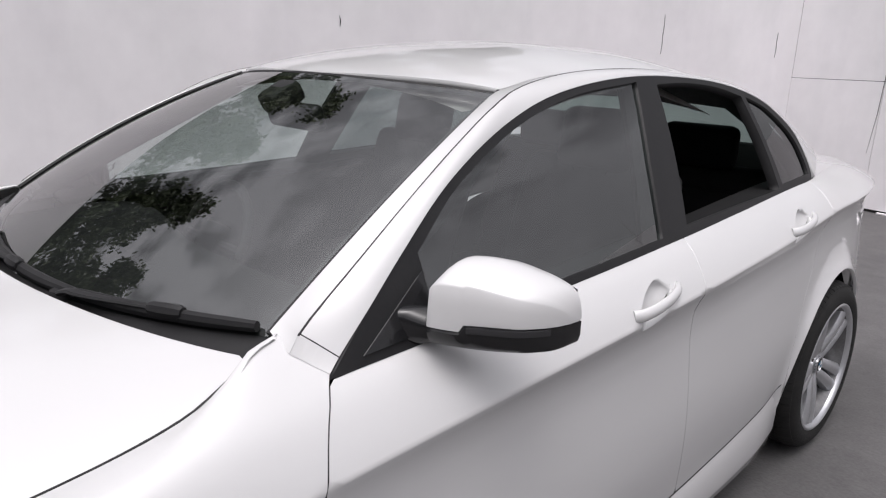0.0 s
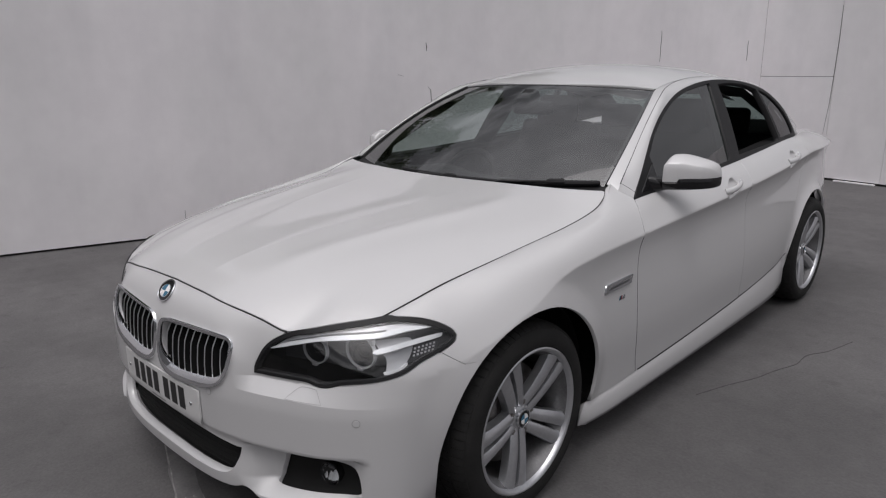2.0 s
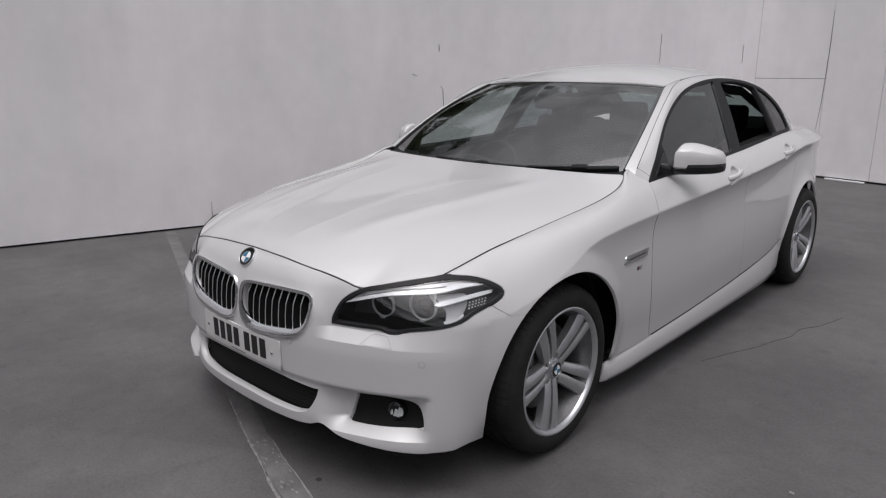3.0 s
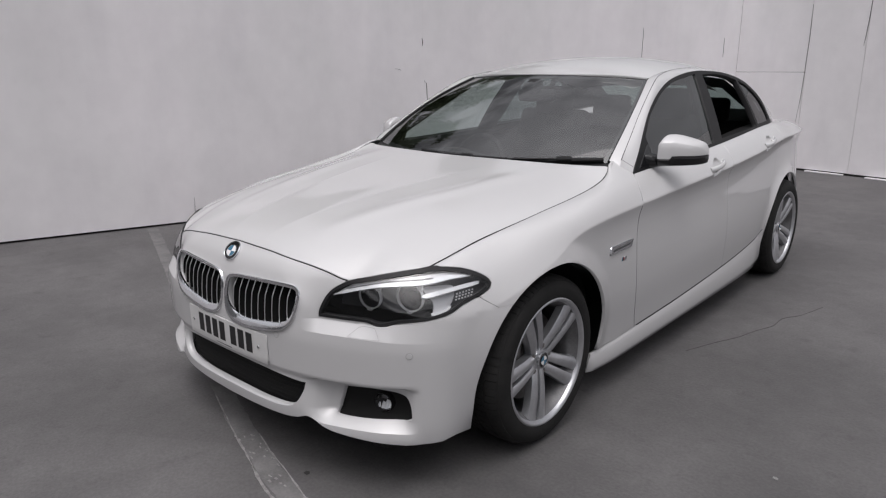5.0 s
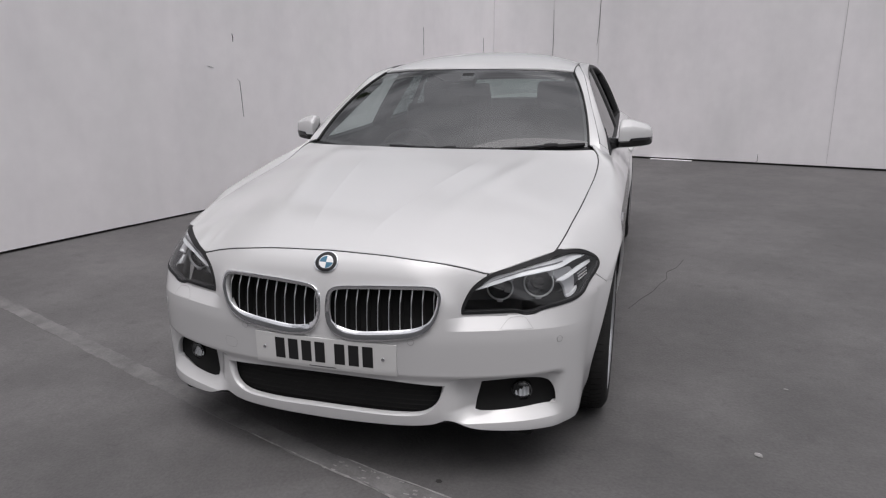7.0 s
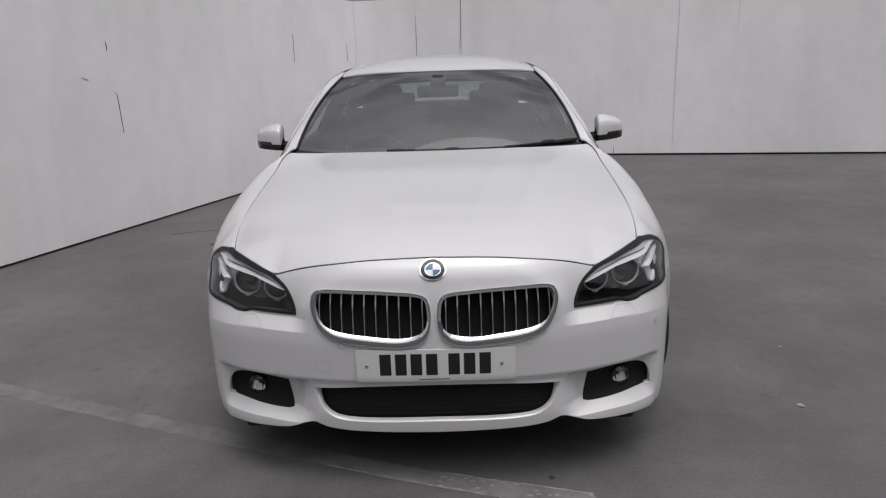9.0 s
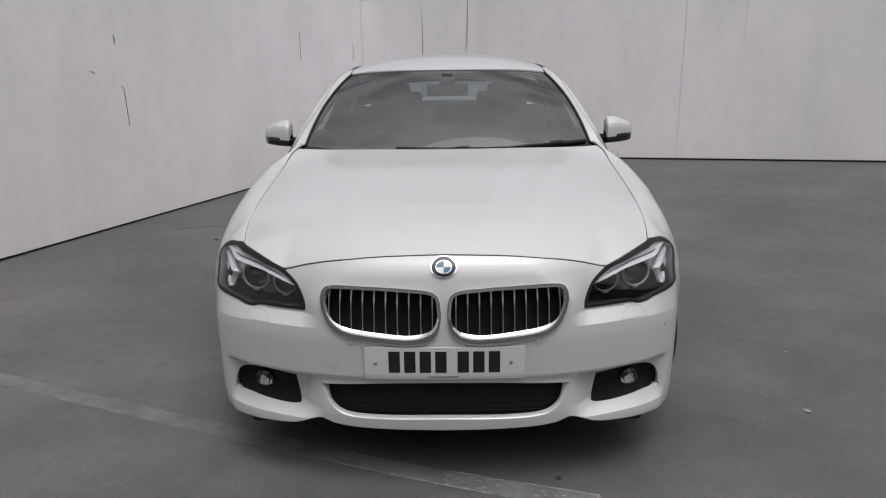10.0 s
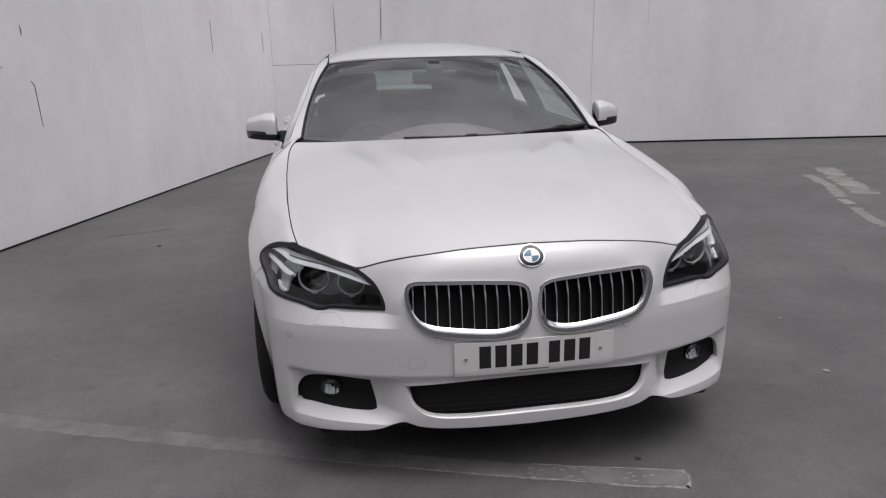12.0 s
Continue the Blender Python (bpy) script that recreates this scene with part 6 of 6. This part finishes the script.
# ---- side details ----
for sd in (1, -1):
    for cy, cz, dishes, door in ((2.412, 0.915, pockets[0][0], "front"), (3.300, 0.965, pockets[1][0], "rear")):
        cen = dishes.mean(0)
        ext = np.abs(dishes - cen).max(0)

        def dish(q, cen=cen, ext=ext):
            r = np.clip(1 - ((q[:, 0] - cen[0]) / ext[0]) ** 2 - ((q[:, 1] - cen[1]) / ext[1]) ** 2, 0, 1)
            return side(q) - np.stack([0.034 * r**0.6, 0 * r, 0 * r], 1)
        bowl = sheet("handle_bowl", grown(dishes, 0.001), dish, PAINT, car, step=0.012, rim=0.0, out=(1, 0, 0), side=sd)
        ln = []
        for k in np.linspace(0, 1, 16):
            y = cy - 0.092 + 0.205 * k
            z = cz - 0.008 + 0.026 * k
            x = side(on_side([(y, z)]))[0, 0] - 0.004 + 0.023 * math.sin(math.pi * min(1, k * 1.02)) ** 0.5
            ln.append((sd * x, y, z))
        tube("door_handle", ln, lambda t: 0.0145 - 0.002 * t, PAINT, bowl, 12, flat=0.7, up=(1, 0, 0.15))
    # gill trim and small badge on the wing
    gy = lambda a, b: side_yz([(1.253 + a, 0.672 + b), (1.253 + a, 0.672 + b), (1.263 + a, 0.704 - b), (1.263 + a, 0.704 - b), (1.458 - a, 0.708 - b), (1.458 - a, 0.708 - b), (1.443 - a, 0.676 + b), (1.443 - a, 0.676 + b)], 0.012)
    gill = sheet("gill_trim", gy(0, 0), side, SATIN_CHROME, car, step=0.03, rim=0.008, out=(1, 0, 0), side=sd, lift=0.006, label="satin chrome gill trim")
    sheet("gill_inlay", gy(0.024, 0.0115), side, LAMP_GREY, gill, step=0.03, rim=0.002, out=(1, 0, 0), side=sd, lift=0.0075)
    for k, mt in enumerate((BLUE, INK, RED_MARK)):
        y0 = 1.362 + 0.007 * k
        bar = on_side([(y0, 0.624), (y0 + 0.005, 0.624), (y0 + 0.011, 0.640), (y0 + 0.006, 0.640)])
        sheet("badge_stripe", bar, side, mt, gill, step=0.02, rim=0.001, out=(1, 0, 0), side=sd, lift=0.0015)
    sheet("badge_letter", on_side([(1.386, 0.624), (1.404, 0.624), (1.407, 0.640), (1.389, 0.640)]), side, SATIN_CHROME, gill, step=0.02, rim=0.001, out=(1, 0, 0), side=sd, lift=0.0015)

    # door mirror: painted cap, black base and arm, glass
    mirror_root = new("door_mirror")
    mirror_root.parent = car
    S_X = pc((0, 0.872), (0.15, 0.889), (0.5, 0.946), (0.8, 1.0), (1.0, 1.044))
    S_Y = pc((0, 1.828), (0.5, 1.876), (0.8, 1.904), (1.0, 1.930))
    S_T = pc((0, 1.096), (0.02, 1.108), (0.07, 1.120), (0.17, 1.128), (0.30, 1.129), (0.7, 1.113), (0.86, 1.101), (0.93, 1.091), (0.975, 1.074), (0.993, 1.056), (1.0, 1.042))
    S_B = pc((0, 0.986), (0.5, 0.988), (0.85, 0.993), (0.95, 0.996), (0.985, 1.002), (1.0, 1.014))
    S_F = pc((0, 0.073), (0.04, 0.084), (0.4, 0.097), (0.8, 0.088), (0.92, 0.068), (0.97, 0.048), (0.993, 0.028), (1.0, 0.008))
    S_K = pc((0, 1.020), (0.40, 1.021), (0.43, 1.033), (1.0, 1.037))

    def loft(name, section, mat, u0=0.0, u1=1.0):
        """A skin through the sections of the mirror from its inner to its outer end."""
        bm = bmesh.new()
        rows = []
        for k in np.linspace(0, 1, 40):
            u = u0 + (u1 - u0) * math.sin(k * math.pi / 2)
            rows.append([bm.verts.new((sd * (float(S_X(u)) + dx), float(S_Y(u)) + dy, z)) for dx, dy, z in section(u)])
        n = len(rows[0])
        for r0, r1 in zip(rows, rows[1:]):
            for i in range(n - 1):
                bm.faces.new((r0[i], r0[i + 1], r1[i + 1], r1[i]))
        bm.faces.new(rows[0])
        bm.faces.new(rows[-1])
        return part(name, bm, mat, mirror_root)

    def cap_line(u):
        f, zt, zk, back = float(S_F(u)), float(S_T(u)), float(S_K(u)) + 0.0015, 0.022 * (1 - u**6)
        h = zt - zk
        over = spline([(back, zt - 0.08 * h), (-0.12 * f, zt), (-0.50 * f, zt - 0.08 * h), (-0.90 * f, zt - 0.29 * h)], 0.012)
        front = [(-0.935 * f, zt - 0.335 * h), (-0.965 * f, zt - 0.62 * h), (-0.99 * f, zk + 0.06 * h), (-0.985 * f, zk)]
        k = np.linspace(0, len(over) - 1, 9)
        over = [(np.interp(k_, range(len(over)), over[:, 0]), np.interp(k_, range(len(over)), over[:, 1])) for k_ in k]
        return [(0.0, y, z) for y, z in over + front]

    def base_line(u):
        f, zk, zb, back = float(S_F(u)) * 0.985, float(S_K(u)), float(S_B(u)), 0.022 * (1 - u**6)
        h = zk - zb
        return [(0.0, y, z) for y, z in ((back, zk), (-0.5 * f, zk), (-0.97 * f, zk), (-f, zk - 0.12 * h), (-0.98 * f, zk - 0.45 * h), (-0.90 * f, zk - 0.80 * h), (-0.78 * f, zb + 0.02 * h), (-0.55 * f, zb), (back, zb))]

    def lamp_line(u):
        f, zk = float(S_F(u)), float(S_K(u))
        return [(0.0, y, z) for y, z in ((-0.90 * f, zk - 0.001), (-f - 0.0015, zk - 0.002), (-f - 0.002, zk - 0.007), (-f - 0.001, zk - 0.012), (-0.90 * f, zk - 0.013))]
    loft("mirror_cap", cap_line, PAINT)
    loft("mirror_base", base_line, BLACK_GLOSS)
    loft("indicator", lamp_line, SMOKE, 0.46, 0.95)
    bm = bmesh.new()
    us = np.linspace(0.02, 0.92, 30)
    back = [(S_X(u), S_Y(u) + 0.019, S_T(u) - 0.16 * (S_T(u) - S_K(u))) for u in us] + [(S_X(u), S_Y(u) + 0.019, S_B(u) + 0.004) for u in us[::-1]]
    bm.faces.new([bm.verts.new((sd * float(x), float(y), float(z))) for x, y, z in back])
    part("mirror_glass", bm, CHROME, mirror_root)
    # arm swelling from the base into the foot on the door
    bm = bmesh.new()
    rows = []
    for x, y, z0, z1, h in ((0.790, 1.735, 0.966, 1.034, 0.030), (0.822, 1.752, 0.970, 1.040, 0.040), (0.850, 1.776, 0.976, 1.038, 0.044), (0.878, 1.802, 0.983, 1.024, 0.045), (0.912, 1.828, 0.987, 1.018, 0.045)):
        ring = []
        for q in np.linspace(0, 2 * math.pi, 20, endpoint=False):
            c, s = math.cos(q), math.sin(q)
            ring.append(bm.verts.new((sd * (x - 0.4 * h * math.copysign(abs(c) ** 0.6, c)), y - h * math.copysign(abs(c) ** 0.6, c), (z0 + z1) / 2 + (z1 - z0) / 2 * math.copysign(abs(s) ** 0.6, s))))
        rows.append(ring)
    for r0, r1 in zip(rows, rows[1:]):
        for i in range(20):
            bm.faces.new((r0[i], r0[(i + 1) % 20], r1[(i + 1) % 20], r1[i]))
    bm.faces.new(rows[0])
    bm.faces.new(rows[-1])
    part("mirror_arm", bm, BLACK_GLOSS, mirror_root)
    foot = spline([(1.650, 0.985), (1.650, 0.985), (1.805, 1.083), (1.805, 1.083), (1.805, 0.993), (1.805, 0.993)], 0.02, True)
    sheet("mirror_foot", foot, house, BLACK_GLOSS, mirror_root, step=0.03, rim=0.01, out=(1, 0, 0), side=sd, lift=0.006)

# ---- inside the car ----
def cushion(bm, lo, hi, m, bev=0.045):
    block(bm, lo, hi, bev, 3, m)


def seat(cx, cy, rear=False):
    st = new("seat")
    st.parent = car
    st.location = (cx, cy, 0.30)
    bm = bmesh.new()
    cushion(bm, (-0.25, -0.26, 0.0), (0.25, 0.26, 0.18), None)
    part("seat_base", bm, LEATHER, st)
    bm = bmesh.new()
    cushion(bm, (-0.265, 0.0, 0.0), (0.265, 0.13, 0.79), Matrix.Translation((0, 0.22, 0.12)) @ Matrix.Rotation(radians(-20), 4, "X"))
    part("seat_back", bm, LEATHER, st)
    bm = bmesh.new()
    cushion(bm, (-0.14, 0.0, 0.0), (0.14, 0.09, 0.20), Matrix.Translation((0, 0.455, 0.812)) @ Matrix.Rotation(radians(-10), 4, "X"), 0.04)
    part("headrest", bm, LEATHER, st)
    for x in (-0.06, 0.06):
        tube("headrest_post", [(x, 0.455, 0.66), (x, 0.48, 0.84)], 0.006, BLACK_SATIN, st, 8)
    return st


seat(0.41, 2.38)
seat(-0.41, 2.38)
bm = bmesh.new()
cushion(bm, (-0.66, 2.98, 0.32), (0.66, 3.48, 0.52), None)
part("rear_bench", bm, LEATHER, car)
bm = bmesh.new()
cushion(bm, (-0.66, 0, 0), (0.66, 0.14, 0.66), Matrix.Translation((0, 3.42, 0.47)) @ Matrix.Rotation(radians(-22), 4, "X"))
part("rear_backrest", bm, LEATHER, car)
for x in (-0.37, 0.37):
    bm = bmesh.new()
    cushion(bm, (-0.15, 0, 0), (0.15, 0.09, 0.165), Matrix.Translation((x, 3.60, 1.055)), 0.035)
    part("rear_headrest", bm, LEATHER, car)
bm = bmesh.new()
block(bm, (-0.62, 3.62, 0.96), (0.62, 4.14, 0.985), 0.01)
block(bm, (-0.56, 4.00, 0.975), (0.56, 4.05, 1.125), 0.01)
for sd in (1, -1):
    block(bm, (min(sd * 0.555, sd * 0.67), 3.92, 0.975), (max(sd * 0.555, sd * 0.67), 3.97, 1.085), 0.008)
part("parcel_shelf", bm, TRIM, car)


def dash_fn(q):
    x, t = q[:, 0], q[:, 1] * 4
    prof_y = pc((0, 1.40), (0.35, 1.62), (0.6, 1.80), (0.8, 1.84), (1.0, 1.80))(t)
    prof_z = pc((0, 0.960), (0.35, 0.975), (0.6, 0.945), (0.8, 0.86), (1.0, 0.62))(t)
    hump = 0.035 * np.exp(-((x + 0.37) / 0.16) ** 2) * smooth(0.3, 0.5, t) * smooth(0.85, 0.65, t)
    return np.stack([x, prof_y + 0.10 * (x / 0.7) ** 2, prof_z + hump - 0.02 * (x / 0.7) ** 2], 1)


o = [(x, 0.0) for x in np.linspace(-0.72, 0.72, 30)] + [(0.72, 0.12)] + [(x, 0.25) for x in np.linspace(0.72, -0.72, 30)] + [(-0.72, 0.12)]
sheet("dashboard", o, dash_fn, TRIM, car, step=0.04, rim=0.02, out=(0, 0.3, 1))
steering = new("steering_wheel")
steering.parent = car
sw = Matrix.Translation((-0.37, 1.98, 0.86)) @ Matrix.Rotation(radians(-25), 4, "X")
ring = [tuple(sw @ Vector((0.185 * math.sin(q), 0, 0.185 * math.cos(q)))) for q in np.linspace(0, 2 * math.pi, 40, endpoint=False)]
tube("wheel_rim", ring, 0.016, LEATHER, steering, 10, closed=True, up=(0.01, 1, 0.3))
bm = bmesh.new()
block(bm, (-0.07, -0.03, -0.06), (0.07, 0.02, 0.06), 0.02, 2, sw)
part("wheel_boss", bm, TRIM, steering)
for q in (90, 270, 180):
    tube("wheel_spoke", [tuple(sw @ Vector((0, -0.01, 0))), tuple(sw @ Vector((0.18 * math.sin(radians(q)), 0, 0.18 * math.cos(radians(q)))))], 0.013, TRIM, steering, 8)
inner_mirror = new("inside_mirror")
inner_mirror.parent = car
bm = bmesh.new()
block(bm, (-0.12, -0.02, -0.035), (0.12, 0.02, 0.035), 0.016, 3, Matrix.Translation((0, 2.06, 1.275)) @ Matrix.Rotation(radians(12), 4, "X"))
part("mirror_shell", bm, BLACK_SATIN, inner_mirror)
bm = bmesh.new()
block(bm, (-0.045, -0.05, -0.03), (0.045, 0.05, 0.03), 0.018, 2, Matrix.Translation((0, 2.02, 1.325)) @ Matrix.Rotation(radians(28), 4, "X"))
part("sensor_housing", bm, BLACK_SATIN, inner_mirror)


def liner_fn(q):
    p = roof(q)
    p[:, 2] -= 0.045 + 0.06 * smooth(2.9, 3.4, q[:, 1])
    return p


half = [(x, 2.16) for x in np.linspace(0, 0.53, 12)] + [(0.53, 2.8)] + [(x, 3.42) for x in np.linspace(0.51, 0, 12)]
sheet("headliner", mirrored(half), liner_fn, HEADLINER, car, step=0.08, rim=0.0, out=(0, 0, -1))
for sd in (1, -1):
    # door cards and pillars on the inside
    card = on_side([(1.62, 0.42), (2.0, 0.40), (2.6, 0.40), (3.3, 0.42), (3.5, 0.7), (3.58, 1.02), (2.68, 1.0), (2.1, 0.975), (1.65, 0.95)])
    sheet("door_card", card, lambda q: side(q) - np.array([0.075, 0, 0]), TRIM, car, step=0.08, rim=0.03, out=(1, 0, 0), side=sd)
    rail = lambda q: np.stack([BX(q[:, 0]) - 0.006 - q[:, 1], q[:, 0], BZ(q[:, 0]) + 0.006 - 0.10 * q[:, 1]], 1)
    sheet("belt_trim", [(y, 0.0) for y in np.linspace(1.66, 3.62, 40)] + [(y, 0.10) for y in np.linspace(3.62, 1.66, 40)], rail, TRIM, car, step=0.06, rim=0.02, out=(0, 0, 1), side=sd)
    for a, b, w in (((1.62, 1.0), (2.22, 1.33), 0.030), ((2.60, 0.98), (2.74, 1.37), 0.062), ((3.60, 1.08), (3.40, 1.30), 0.032)):
        ln = [tuple(house(np.array([(a[0] + (b[0] - a[0]) * k, a[1] + (b[1] - a[1]) * k)]))[0] * [sd, 1, 1] - [sd * 0.045, 0, 0]) for k in np.linspace(0, 1, 10)]
        tube("pillar_trim", ln, w, TRIM, car, 10, flat=0.6, up=(1, 0, 0.4))

# ---- trees behind the side wall ----
BARK = vary(material("tree_bark", (0.07, 0.055, 0.045), 0.9), (0.045, 0.036, 0.03), (0.10, 0.08, 0.065), 5.0, bump=0.5)
LEAF = vary(material("tree_leaf", (0.05, 0.075, 0.03), 0.6), (0.03, 0.05, 0.02), (0.085, 0.11, 0.045), 3.0)


def tree(x, y, h, spread, seed, low=0.2):
    """A tall conifer: tapered trunk, tiers of drooping limbs, and leaf sprays hanging from them."""
    rng = random.Random(seed)
    t = new("tree")
    t.location = (x, y, 0)
    tube("trunk", spline([(0, 0, 0), (0.05, 0.02, h * 0.3), (-0.08, 0.1, h * 0.6), (0.02, 0.05, h * 0.98)], 0.3), lambda k: 0.20 * (1 - k) + 0.02, BARK, t, 10)
    verts, faces = [], []
    for n in range(56):
        z0 = h * (low + (0.97 - low) * (n + rng.random()) / 56)
        q, ln = rng.uniform(0, 2 * math.pi), spread * rng.uniform(0.55, 1.0) * (1.12 - 0.95 * z0 / h)
        end = Vector((math.sin(q) * ln, math.cos(q) * ln, z0 + ln * rng.uniform(-0.25, 0.12)))
        start = Vector((0, 0, z0))
        mid_p = (start + end) / 2 + Vector((0, 0, ln * 0.18))
        tube("limb", spline([tuple(start), tuple(mid_p), tuple(end)], 0.35), lambda k: 0.045 * (1 - k) + 0.006, BARK, t, 6)
        for _ in range(int(90 + 150 * ln)):
            k = rng.uniform(0.10, 1.05)
            p = start * (1 - k) ** 2 + mid_p * 2 * k * (1 - k) + end * k * k
            drop = abs(rng.gauss(0, 0.30)) * (0.4 + 0.8 * k)
            p = p + Vector((rng.gauss(0, 0.13), rng.gauss(0, 0.13), 0.06 - drop))
            size = rng.uniform(0.05, 0.11)
            a = Vector((rng.gauss(0, 0.5), rng.gauss(0, 0.5), -1)).normalized()
            b = a.cross(Vector((rng.gauss(0, 1), rng.gauss(0, 1), rng.gauss(0, 1)))).normalized()
            i = len(verts)
            verts += [p - a * size, p + b * size * 0.5, p + a * size, p - b * size * 0.5]
            faces.append((i, i + 1, i + 2, i + 3))
    link("crown", verts, faces, LEAF, t, flat=True)
    return tagged(t, "tall dark green tree standing behind the white wall", "tree", "trees behind the wall")


for k, (x, y, h, spread) in enumerate(((-8.6, -1.6, 8.2, 2.6), (-8.9, 0.6, 8.9, 2.7), (-8.4, 2.9, 8.0, 2.5), (-8.2, 5.0, 8.8, 2.7), (-7.6, 7.3, 8.2, 2.6), (-7.0, 9.6, 8.6, 2.7))):
    tree(x, y, h, spread, 3 + k)
